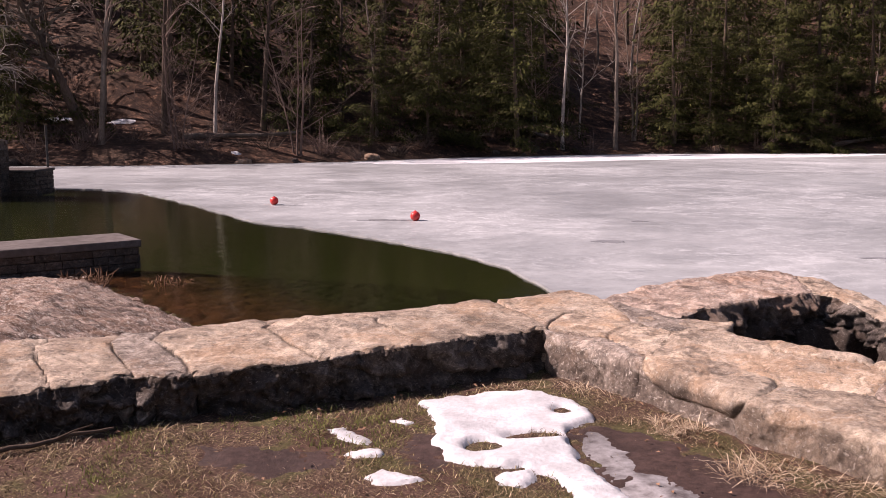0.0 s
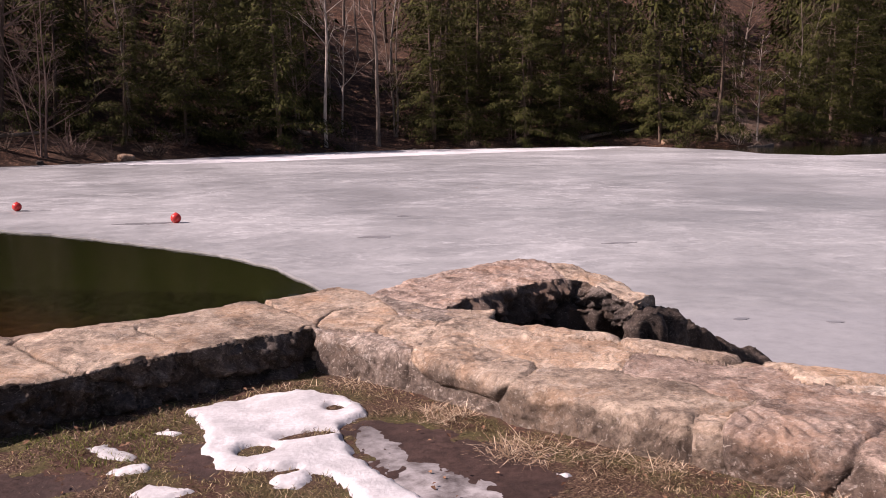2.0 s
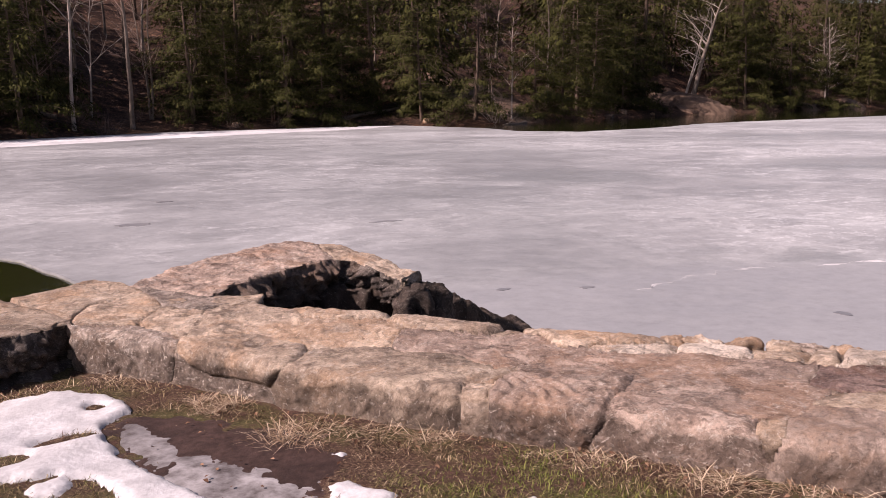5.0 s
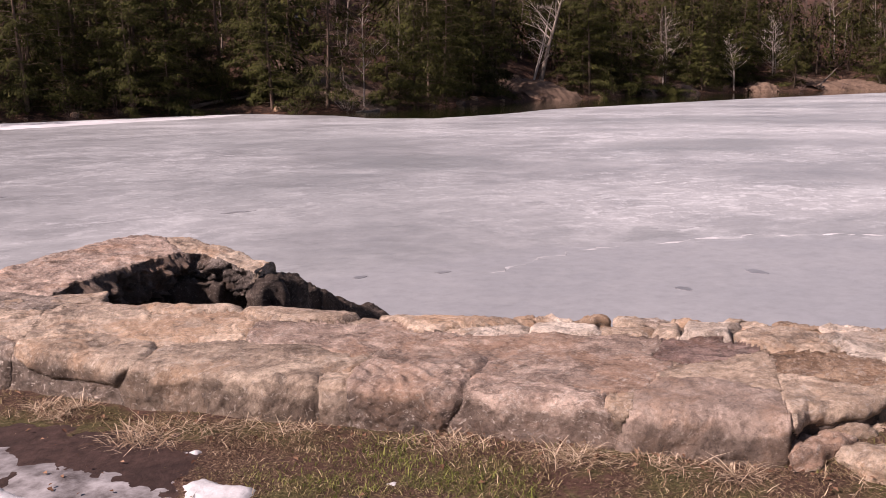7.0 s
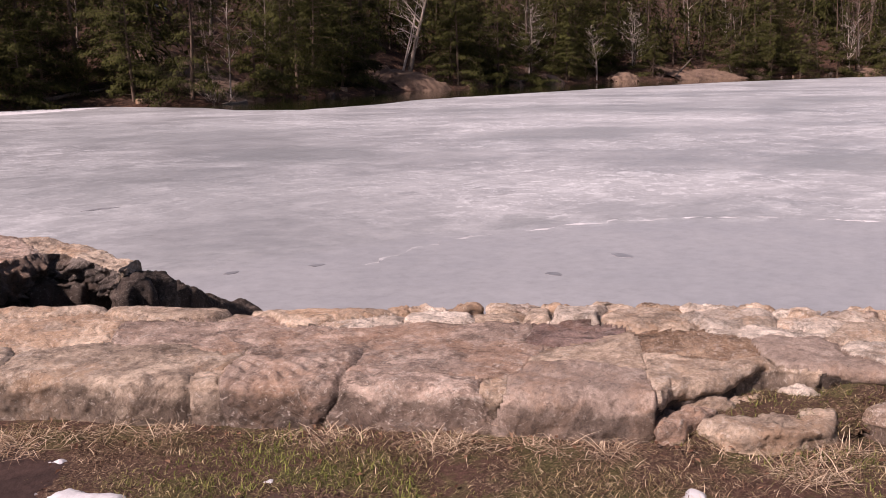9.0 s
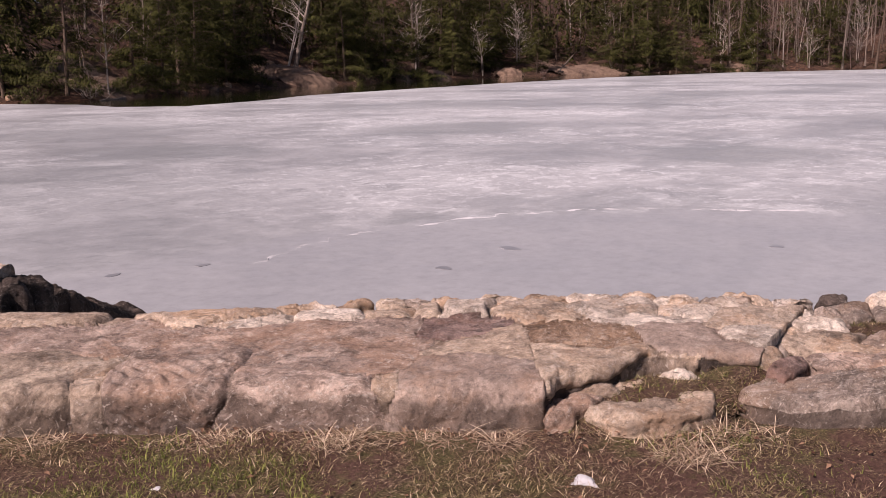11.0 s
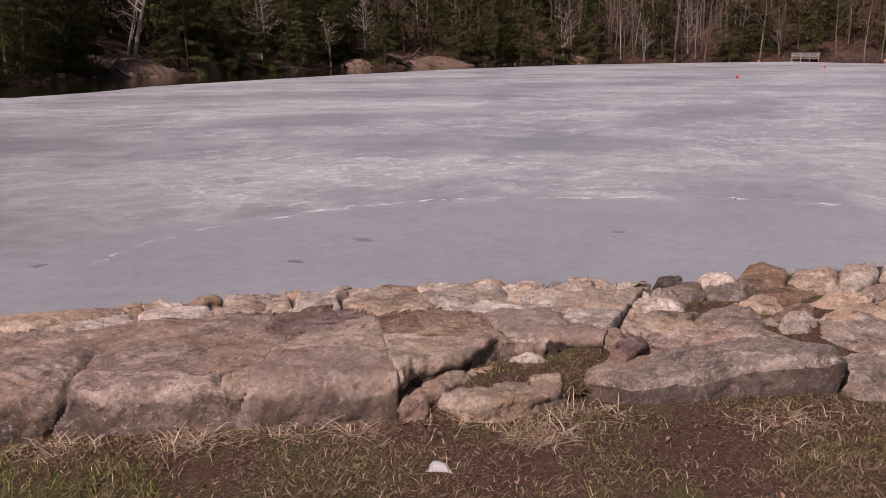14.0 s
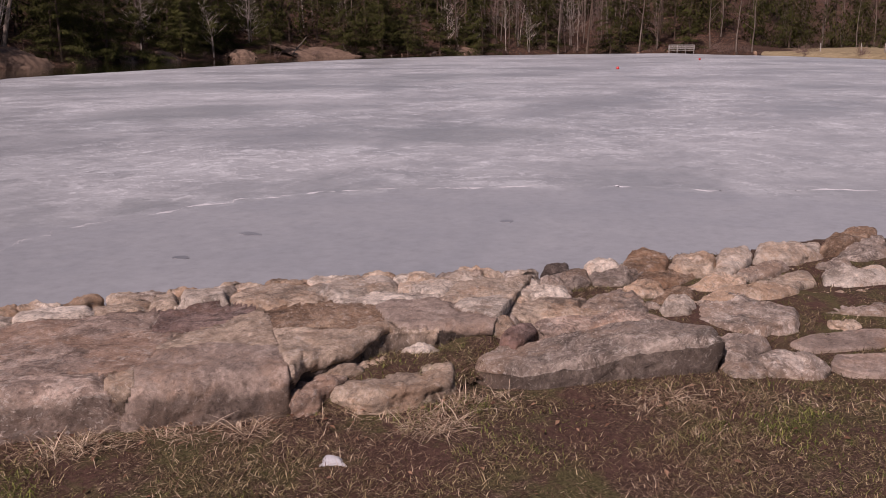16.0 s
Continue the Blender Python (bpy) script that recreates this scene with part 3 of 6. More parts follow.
ice_patch([(-6.2, 55.2), (0, 60.8), (6, 65.0), (12, 67.8), (22, 69.3), (33, 70.2), (30, 65.5), (20, 62.5), (9, 58.0), (1, 54.5)], 0.042, WHITE_ICE, 1, "snow-crusted white ice along the far shore", 200, 0.10)
# wet spots; the last is the second buoy's shadow laid on as a patch
for i, (x, y, w, d) in enumerate(((10.95, 7.3, 0.12, 0.16), (9.4, 7.3, 0.10, 0.13), (7.7, 10.1, 0.12, 0.08), (6.7, 10.6, 0.12, 0.07), (8.3, 17.7, 0.35, 0.12), (3.6, 20.1, 0.32, 0.25), (-1.45, 24.35, 0.75, 0.22), (5.0, 24.1, 0.22, 0.14), (13.1, 4.2, 0.1, 0.1), (-4.8, 28.6, 0.4, 0.10))):
    ice_patch([(x + w * math.cos(a) * (1 + 0.3 * math.sin(3 * a + i)), y + d * math.sin(a)) for a in np.linspace(0, 6.28, 9)[:-1]], 0.040, WET_AND_SHADOW_ICE, 10 + i, "small dark wet spot, one a buoy's painted shadow, on the thinning ice", 64, 0.6)
# the refrozen pressure crack that runs across the ice
line = [(8.2, 9.6), (10.0, 10.0), (11.1, 9.95), (12.2, 9.6), (13.3, 8.95), (14.6, 8.15), (15.5, 6.9), (16.0, 5.9), (16.7, 4.5), (17.2, 3.0), (17.1, 1.6), (17.8, 0.2), (18.4, -1.6), (19.5, -4.0)]
verts, faces = [], []
for (ax, ay), (bx, by) in zip(line, line[1:]):
    for k in np.linspace(0, 1, 30, endpoint=False):
        x, y = ax + (bx - ax) * k, ay + (by - ay) * k
        x += 0.22 * noise.fractal(Vector((x * 1.4, y * 1.4, 2)), 0.8, 2, 4)
        y += 0.22 * noise.fractal(Vector((x * 1.4, y * 1.4, 8)), 0.8, 2, 4)
        w = max(0.004, 0.020 + 0.070 * noise.fractal(Vector((x * 2.3, y * 2.3, 5)), 0.7, 2, 4))
        verts += [(x - w * 0.8, y - w, 0.034), (x, y, 0.034 + 0.25 * w), (x + w * 0.8, y + w, 0.034)]
for i in range(len(verts) // 3 - 1):
    faces += [(3 * i, 3 * i + 3, 3 * i + 4, 3 * i + 1), (3 * i + 1, 3 * i + 4, 3 * i + 5, 3 * i + 2)]
tagged(mesh_object("ice_ridge", verts, faces, CRACK_ICE), "thin white refrozen crack winding across the ice", "ice", kind="structure")


# ---- walls of mortared stone ----
def strip(name, front, back, top, foot, material, step=0.05, across=26, rough=0.012, batter=0.25, seed=1.0):
    """A low wall between two lines of plan points: uneven top, sides down to its foot, the lakeside leaning out."""
    f, b = np.array(front, float), np.array(back, float)
    length = np.r_[0, np.cumsum(np.linalg.norm(np.diff((f + b) / 2, axis=0), axis=1))]
    s = np.linspace(0, length[-1], int(length[-1] / step) + 2)
    fi = np.stack([np.interp(s, length, f[:, k]) for k in (0, 1)], 1)
    bi = np.stack([np.interp(s, length, b[:, k]) for k in (0, 1)], 1)
    verts, faces = [], []
    profile = [(0.0, None, 1.0), (0.0, None, 0.55), (0.0, None, 0.15)] + [(v, 0, 0) for v in np.linspace(0.0, 1.0, across)] + [(1.0, None, 0.15), (1.0, None, 0.5), (1.0, None, 1.0)]
    for p, q in zip(fi, bi):
        way = (q - p) / np.linalg.norm(q - p)
        for v, on_top, down in profile:
            c = p + (q - p) * v
            z = top
            if on_top is None:
                z = top - 0.03 - (top - foot) * down
                c = c + way * (batter * down if v > 0.5 else 0.0)
            else:
                z -= 0.05 * (max(0, 0.07 - v) / 0.07) ** 2 + 0.05 * (max(0, v - 0.93) / 0.07) ** 2
            w = Vector((c[0] * 5, c[1] * 5, z * 5 + seed * 9))
            z += noise.fractal(w, 0.8, 2.1, 5) * rough * (1.0 if on_top is not None else 0.4)
            c = c + way * noise.fractal(w + Vector((3, 9, 1)), 0.8, 2.1, 5) * 0.012
            verts.append((c[0], c[1], z))
    m = len(profile)
    for i in range(len(s) - 1):
        faces += [(i * m + j, (i + 1) * m + j, (i + 1) * m + j + 1, i * m + j + 1) for j in range(m - 1)]
    faces.append(tuple(range(m)))
    faces.append(tuple((len(s) - 1) * m + j for j in reversed(range(m))))
    return mesh_object(name, verts, faces, material)


class Laid:
    """The weathered face and top of a low wall, unrolled: s runs along it, w across its top from the rim and, below zero, down its face.
    Every stone is a patch of that one surface, so that neighbours meet in narrow cracks and share their level."""

    def __init__(self, rim, back, tops, foot, seed, batter=0.0, step=0.013, face=16, across=84, edge=0.03, rise=0.02, rugged=0.012, craggy=0.012, crack=0.015, ragged=0.02):
        f, b = np.array(rim, float), np.array(back, float)
        length = np.r_[0, np.cumsum(np.linalg.norm(np.diff((f + b) / 2, axis=0), axis=1))]
        self.s = np.linspace(0, length[-1], int(length[-1] / step) + 1)
        p, q = (np.stack([np.interp(self.s, length, a[:, k]) for k in (0, 1)], 1) for a in (f, b))
        z0 = np.interp(self.s, [k[0] for k in tops], [k[1] for k in tops])
        wide = np.linalg.norm(q - p, axis=1)
        way = (q - p) / wide[:, None]
        cols, ws = [], []
        for k in np.linspace(1, 0, face, endpoint=False):
            d = k * (z0 - edge - foot)
            cols.append(np.c_[p - way * batter * k ** 0.7, z0 - edge - d])
            ws.append(-d)
        for v in np.linspace(0, 1, across):
            w = v * wide
            cols.append(np.c_[p + (q - p) * v, z0 + rise * v - edge * np.clip(1 - w / 0.07, 0, 1) ** 2 - 1.5 * edge * np.clip(1 - (wide - w) / 0.07, 0, 1) ** 2])
            ws.append(w)
        for k in (0.08, 0.2, 0.5, 1.0):
            cols.append(np.c_[q + way * 0.12 * k, z0 + rise - 1.5 * edge - 0.5 * k])
            ws.append(wide + 0.5 * k)
        self.base, self.w, self.way = np.stack(cols, 1), np.stack(ws, 1), way
        self.seed, self.rugged, self.craggy, self.crack, self.ragged, self.stones = seed, rugged, craggy, crack, ragged, []

    def add(self, colour, outline_points, proud=0.0, label="", face=None, ribs=0.0):
        self.stones.append((colour, np.array(outline_points, float), proud, label, face, ribs))

    def build(self, parent, fill):
        rows, cols = self.w.shape
        d_s, d_w = np.gradient(self.base, axis=0), np.gradient(self.base, axis=1)
        normal = np.cross(d_s, d_w)
        normal /= np.linalg.norm(normal, axis=2)[..., None]
        flat = self.base.reshape(-1, 3)
        lumps, flakes, streak, fine, chips, drift = (np.empty(len(flat)) for _ in range(6))
        for i, (x, y, z) in enumerate(flat):
            v = Vector((x, y, z + self.seed))
            lumps[i] = noise.fractal(v * 3.2, 0.8, 2.1, 4)
            flakes[i] = noise.fractal(v * 7.5, 0.7, 2.1, 4)
            streak[i] = noise.fractal(Vector(((x - y) * 3.0, (x + y) * 14.0, z * 16.0)), 0.8, 2.1, 3)
            fine[i] = noise.fractal(v * 30, 0.7, 2.1, 3)
            chips[i] = noise.fractal(v * 11 + Vector((5, 0, 0)), 0.6, 2.0, 3)
            drift[i] = noise.fractal(v * 2.6 + Vector((0, 9, 0)), 0.9, 2.0, 3)
        lumps, flakes, streak, fine, chips, drift = (a.reshape(rows, cols) for a in (lumps, flakes, streak, fine, chips, drift))
        ps, pw = np.repeat(self.s[:, None], cols, 1) + 0.030 * drift, self.w + 0.030 * np.roll(drift, 40, 0)
        best, second, mine = np.full((rows, cols), -9.0), np.full((rows, cols), -9.0), np.full((rows, cols), -1)
        for k, (_, poly, *_rest) in enumerate(self.stones):
            near, inside = np.full((rows, cols), 9.0), np.zeros((rows, cols), bool)
            for (ax, ay), (bx, by) in zip(poly, np.roll(poly, -1, 0)):
                u = np.clip(((ps - ax) * (bx - ax) + (pw - ay) * (by - ay)) / ((bx - ax) ** 2 + (by - ay) ** 2 + 1e-9), 0, 1)
                near = np.minimum(near, np.hypot(ps - ax - u * (bx - ax), pw - ay - u * (by - ay)))
                cross = (ay > pw) != (by > pw)
                inside ^= cross & (ps < (bx - ax) * (pw - ay) / ((by - ay) or 1e-9) + ax)
            d = np.where(inside, near, -near)
            first = d > best
            second = np.where(first, best, np.maximum(second, d))
            mine = np.where(first, k, mine)
            best = np.where(first, d, best)
        mine = np.where(best < -0.085, -1, mine)
        gap = np.where(mine < 0, np.clip(-0.085 - best, 0, 1), np.minimum((best - second) / 2, best + 0.085))
        side = np.clip(-self.w / 0.05, 0, 1)
        proud = np.array([st[2] for st in self.stones] + [-0.006])[mine]
        lift = proud * np.clip(gap / 0.03, 0, 1) + 0.010 * side * np.clip(gap / 0.07, 0, 1) - 0.005 * np.exp(-gap / 0.016)
        depth = self.crack * np.clip(0.30 + 1.7 * drift, 0.0, 1.0)
        lift -= depth * np.clip(1 - gap / 0.010, 0, 1)
        steps = np.floor(flakes * 3.0) / 3.0
        lift += self.rugged * (0.8 * lumps + 0.35 * flakes + 0.45 * steps + 0.35 * streak + 0.28 * fine)
        # layers that have split away leave ribs across a stone
        ribs = np.array([st[5] for st in self.stones] + [0.0])[mine]
        lift += ribs * np.clip(gap / 0.05, 0, 1) * np.clip(0.35 + 1.6 * lumps, 0, 1) * (np.abs(((ps * 0.55 + pw * 0.83 + 0.05 * drift) / 0.062) % 1 - 0.5) * 2 - 0.7)
        crag = np.abs(flakes) + 0.5 * np.floor(chips * 2.5) / 2.5
        lift += self.craggy * side * (crag + 0.9 * lumps)
        place = self.base + normal * lift[..., None]
        bite = self.ragged * np.maximum(0, flakes + 0.6 * np.floor(chips * 3) / 3 + 0.2) * np.exp(-((self.w + 0.01) / 0.06) ** 2)
        place[..., :2] += self.way[:, None, :] * bite[..., None]
        inner = self.base - normal * 0.07
        label_of = mine[:-1, :-1]
        for k in range(-1, len(self.stones)):
            ii, jj = np.nonzero(label_of == k)
            if not len(ii):
                continue
            quads = np.stack([ii * cols + jj, (ii + 1) * cols + jj, (ii + 1) * cols + jj + 1, ii * cols + jj + 1], 1)
            edges = collections.Counter()
            for qd in quads:
                for e in zip(qd, np.roll(qd, -1)):
                    edges[frozenset(int(c) for c in e)] += 1
            rims = [(int(e0), int(e1)) for qd in quads for e0, e1 in zip(qd, np.roll(qd, -1)) if edges[frozenset((int(e0), int(e1)))] == 1]
            used, back_pos = np.unique(quads, return_inverse=True)
            quads = back_pos.reshape(-1, 4)
            number = {int(g): i for i, g in enumerate(used)}
            rim_ids = sorted({e for pair in rims for e in pair})
            low = {e: len(used) + i for i, e in enumerate(rim_ids)}
            verts = np.r_[place.reshape(-1, 3)[used], inner.reshape(-1, 3)[rim_ids]]
            mid = verts.mean(0)
            faces = [tuple(int(c) for c in qd) for qd in quads] + [(number[e1], number[e0], low[e0], low[e1]) for e0, e1 in rims]
            colour, _, _, label, face, _ = self.stones[k] if k >= 0 else (None, None, 0, "pale weathered mortar between the stones", None, 0)
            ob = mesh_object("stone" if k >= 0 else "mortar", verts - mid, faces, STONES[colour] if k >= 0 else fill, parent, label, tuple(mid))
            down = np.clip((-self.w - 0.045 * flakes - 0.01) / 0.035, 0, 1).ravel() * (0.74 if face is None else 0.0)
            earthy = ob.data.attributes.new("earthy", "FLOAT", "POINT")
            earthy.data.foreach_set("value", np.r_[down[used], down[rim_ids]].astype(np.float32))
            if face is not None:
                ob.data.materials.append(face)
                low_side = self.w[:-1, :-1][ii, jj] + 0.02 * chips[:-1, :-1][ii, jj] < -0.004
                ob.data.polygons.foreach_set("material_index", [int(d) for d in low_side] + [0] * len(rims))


# core coloured dark to match the shaded front where it shows between stones
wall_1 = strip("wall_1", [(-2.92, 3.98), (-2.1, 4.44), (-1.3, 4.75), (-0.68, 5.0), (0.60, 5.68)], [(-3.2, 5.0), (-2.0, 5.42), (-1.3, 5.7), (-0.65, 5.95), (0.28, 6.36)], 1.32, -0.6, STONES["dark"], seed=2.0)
tagged(wall_1, "low dam wall capped with large flat grey-brown stones", "stone wall", kind="structure")
laid = Laid([(-3.0, 3.9), (-2.15, 4.33), (-1.6, 4.62), (-1.31, 4.64), (-0.72, 4.90), (-0.18, 5.24), (0.62, 5.62)], [(-3.3, 5.05), (-2.66, 5.35), (-1.87, 5.56), (-1.31, 5.83), (-0.73, 6.07), (-0.21, 6.25), (0.30, 6.42)],
            [(0, 1.38), (3.8, 1.42)], 1.10, 3.0, batter=-0.05, face=24, edge=0.014, rugged=0.010, craggy=0.075, crack=0.03, ragged=0.07)
# broken rock for front faces, its colour darkened to deepen their shade
SHADED_ROCK = stone_material("shaded_broken_rock", (0.045, 0.036, 0.031), (0.095, 0.076, 0.065), (0.20, 0.165, 0.140), 0.22, 0.6)
laid.add("pink", [(0.0, 0.0), (0.0, 1.1), (0.98, 1.05), (1.05, 0.4), (1.07, -0.01), (1.04, -0.3), (0.0, -0.3)], 0.0, face=SHADED_ROCK)
laid.add("pink", [(1.07, 0.0), (1.05, 0.4), (1.01, 0.92), (1.4, 0.71), (1.53, 0.02), (1.53, -0.13), (1.07, -0.12)], 0.004, face=SHADED_ROCK)
laid.add("grey", [(1.07, -0.13), (1.53, -0.14), (1.53, -0.30), (1.04, -0.30)], -0.01, face=SHADED_ROCK)
laid.add("grey", [(1.53, 0.02), (1.42, 0.64), (1.54, 0.98), (1.95, 0.03), (2.01, -0.06), (1.95, -0.30), (1.53, -0.30)], 0.0, face=SHADED_ROCK)
laid.add("pink", [(1.98, 0.01), (1.56, 0.77), (2.01, 1.13), (2.19, 0.94), (2.63, 0.03), (2.7, -0.02), (2.75, -0.30), (2.08, -0.30)], 0.006, face=SHADED_ROCK)
laid.add("pink", [(2.65, 0.01), (2.19, 0.94), (2.64, 1.14), (2.91, 0.79), (3.24, 0.0), (3.26, -0.16), (3.05, -0.17), (2.77, -0.07)], 0.004, face=SHADED_ROCK)
laid.add("pink", [(3.26, -0.01), (2.95, 0.77), (3.82, 0.87), (3.93, 0.03), (3.93, -0.18), (3.55, -0.21), (3.26, -0.16)], 0.008, face=SHADED_ROCK)
laid.add("grey", [(2.77, -0.08), (3.05, -0.18), (3.07, -0.30), (2.77, -0.30)], 0.03, face=SHADED_ROCK)
laid.add("grey", [(3.05, -0.18), (3.55, -0.22), (3.93, -0.19), (3.93, -0.30), (3.07, -0.30)], 0.05, face=SHADED_ROCK)
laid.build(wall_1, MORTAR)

RIM = [(0.60, 5.55), (0.68, 5.44), (1.06, 4.98), (1.43, 4.32), (2.06, 3.50), (2.48, 3.03), (2.84, 2.50), (3.23, 1.95), (3.40, 1.99), (3.62, 1.87), (3.92, 1.81), (4.03, 1.62), (4.16, 1.37)]
LAKESIDE = [(0.35, 6.50), (0.93, 6.95), (1.55, 6.0), (2.0, 5.40), (2.80, 4.42), (3.36, 3.78), (3.80, 3.28), (4.26, 2.85), (4.45, 2.62), (4.62, 2.40), (4.74, 2.2), (4.83, 1.9), (5.10, 1.45)]
wall_2 = strip("wall_2", [(x * 0.92 + u * 0.08, y * 0.92 + v * 0.08) for (x, y), (u, v) in zip(RIM, LAKESIDE)], [(x * 0.06 + u * 0.94, y * 0.06 + v * 0.94) for (x, y), (u, v) in zip(RIM, LAKESIDE)], 1.29, -0.6, MORTAR, seed=4.0, rough=0.012)
tagged(wall_2, "broad low wall of mortared weathered stone beside the lake", "stone wall", kind="structure")
laid = Laid(RIM, LAKESIDE, [(0, 1.405), (0.9, 1.39), (1.7, 1.37), (3, 1.355), (4.2, 1.345), (5.5, 1.345), (6.9, 1.35)], 1.10, 7.0)
laid.add("grey", [(0.0, 0.06), (0.71, 0.22), (1.19, 0.15), (1.21, 0.01), (1.12, -0.3), (0.0, -0.3)])
laid.add("tan", [(0.11, 0.11), (0.35, 0.66), (0.81, 0.98), (0.92, 0.78), (0.8, 0.35), (0.71, 0.22), (0.21, 0.06)], 0.004)
laid.add("tan", [(0.0, 0.2), (0.0, 0.97), (0.14, 1.1), (0.35, 1.44), (0.64, 1.34), (0.81, 1.03), (0.35, 0.66), (0.11, 0.14)], 0.006)
laid.add("grey", [(0.64, 1.34), (1.18, 1.1), (1.44, 1.1), (1.44, 1.04), (1.23, 0.73), (0.92, 0.78), (0.81, 1.03)], 0.0)
laid.add("tan", [(0.83, 0.36), (0.92, 0.78), (1.23, 0.73), (1.25, 0.2), (1.19, 0.15)], -0.004)
laid.add("pink", [(1.23, 0.01), (1.26, 0.17), (1.58, 0.43), (2.05, 0.42), (2.09, 0.18), (1.96, 0.03), (1.7, -0.11), (1.49, -0.11), (1.29, -0.06)], 0.016, "oval swirling pale stone bulging from the wall", ribs=0.012)
laid.add("grey", [(1.18, -0.01), (1.29, -0.08), (1.49, -0.12), (1.75, -0.12), (1.9, -0.3), (1.14, -0.3)], -0.01)
laid.add("pink", [(1.25, 0.2), (1.23, 0.73), (1.44, 1.04), (1.92, 1.02), (2.44, 1.0), (2.54, 0.85), (2.52, 0.5), (2.09, 0.4), (1.58, 0.43)], 0.0)
laid.add("pink", [(1.98, 0.02), (2.09, 0.38), (2.52, 0.5), (2.96, 0.6), (3.29, 0.37), (3.18, 0.19), (3.04, 0.16), (3.02, -0.3), (1.95, -0.3)], 0.004)
laid.add("tan", [(3.04, 0.12), (3.2, 0.15), (3.21, -0.3), (3.03, -0.3)], -0.008)
laid.add("rose", [(3.21, 0.07), (3.25, 0.3), (3.34, 0.47), (3.49, 0.59), (3.7, 0.56), (3.84, 0.53), (3.81, 0.1), (3.81, -0.03), (3.66, -0.19), (3.39, -0.19), (3.21, -0.11)], 0.014, "shell-ribbed weathered stone with split layers", ribs=0.022)
laid.add("rose", [(3.84, 0.03), (3.87, 0.25), (4.43, 0.17), (4.46, 0.09), (4.44, 0.02), (4.49, -0.13), (4.5, -0.3), (3.7, -0.3), (3.76, -0.12)], 0.004)
laid.add("rose", [(3.36, 0.67), (3.99, 0.95), (4.48, 1.04), (4.67, 0.99), (4.64, 0.41), (4.54, 0.19), (4.43, 0.17), (3.87, 0.25), (3.87, 0.42), (3.77, 0.63), (3.55, 0.62)], 0.0)
laid.add("rose", [(3.17, 0.9), (3.32, 1.04), (3.41, 0.81), (3.99, 0.93), (3.38, 0.61), (3.18, 0.31), (2.91, 0.5), (2.6, 0.55), (2.6, 0.85)], 0.0)
laid.add("tan", [(4.47, 0.09), (4.54, 0.19), (4.57, 0.03), (4.53, -0.1), (4.46, 0.02)], -0.006)
laid.add("slab", [(4.57, 0.11), (4.67, 0.37), (4.89, 0.48), (5.14, 0.34), (5.16, 0.03), (5.2, -0.3), (4.54, -0.3), (4.54, -0.08)], 0.010, "smooth rounded grey-brown stone with lichen along its edge")
laid.add("red", [(4.75, 0.99), (5.06, 1.04), (5.16, 0.95), (4.97, 0.74), (4.64, 0.72)], 0.0, "dull red weathered stone set flush in the wall")
laid.add("tan", [(5.16, 0.95), (5.19, 0.74), (5.19, 0.28), (5.14, 0.34), (4.89, 0.5), (4.67, 0.42), (4.97, 0.74)], 0.0)
laid.add("tan", [(3.32, 1.13), (3.49, 1.2), (3.85, 1.2), (3.95, 1.11), (3.62, 0.98), (3.39, 0.9)], 0.028, "long yellowish stone along the lakeside edge")
laid.add("tan", [(2.51, 1.14), (2.76, 1.2), (3.06, 1.12), (3.01, 1.04), (2.55, 1.01)], 0.03)
laid.add("pink", [(1.91, 1.04), (2.14, 1.2), (2.47, 1.17), (2.23, 1.0), (1.99, 0.97)], 0.022)
laid.add("white", [(3.62, 0.95), (3.97, 1.11), (4.02, 0.94), (3.76, 0.79)], 0.006)
laid.add("white", [(4.01, 1.05), (4.06, 1.2), (4.36, 1.2), (4.37, 1.0), (4.02, 0.94)], 0.016)
laid.add("tan", [(4.37, 1.17), (4.5, 1.3), (4.67, 1.26), (4.64, 1.06), (4.39, 1.02)], 0.008)
laid.add("tan", [(4.68, 1.3), (4.79, 1.3), (4.81, 1.06), (4.66, 1.06)], 0.03)
laid.add("white", [(4.81, 1.25), (4.9, 1.3), (5.07, 1.3), (5.06, 1.07), (4.81, 1.04)], 0.04, "white quartz-streaked stone standing proud of the edge")
laid.add("tan", [(5.07, 1.18), (5.24, 1.3), (5.4, 1.07), (5.51, 0.85), (5.4, 0.8), (5.09, 1.02)], 0.02)
laid.add("white", [(5.4, 1.07), (5.75, 0.96), (5.94, 0.82), (5.91, 0.59), (5.56, 0.82)], 0.02)
laid.add("white", [(5.94, 0.82), (6.18, 0.75), (6.18, 0.57), (5.93, 0.56)], 0.012)
laid.add("brown", [(5.19, 0.88), (5.35, 0.8), (5.69, 0.57), (5.82, 0.21), (5.51, 0.29), (5.24, 0.52)], -0.004, "dark layered stone flaking in the wall's top", ribs=0.018)
laid.add("tan", [(5.2, 0.58), (5.51, 0.27), (5.84, 0.11), (5.93, 0.01), (5.73, -0.03), (5.24, -0.04), (5.16, 0.28)], 0.012, "tan mortared slab with a broken front edge")
# shade below the broken edge, given as a dark stone colour
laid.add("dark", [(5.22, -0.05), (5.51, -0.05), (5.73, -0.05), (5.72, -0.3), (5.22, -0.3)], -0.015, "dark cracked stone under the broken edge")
laid.add("tan", [(5.75, -0.03), (5.93, 0.0), (6.15, 0.01), (6.14, -0.10), (5.91, -0.3), (5.73, -0.3)], -0.01)
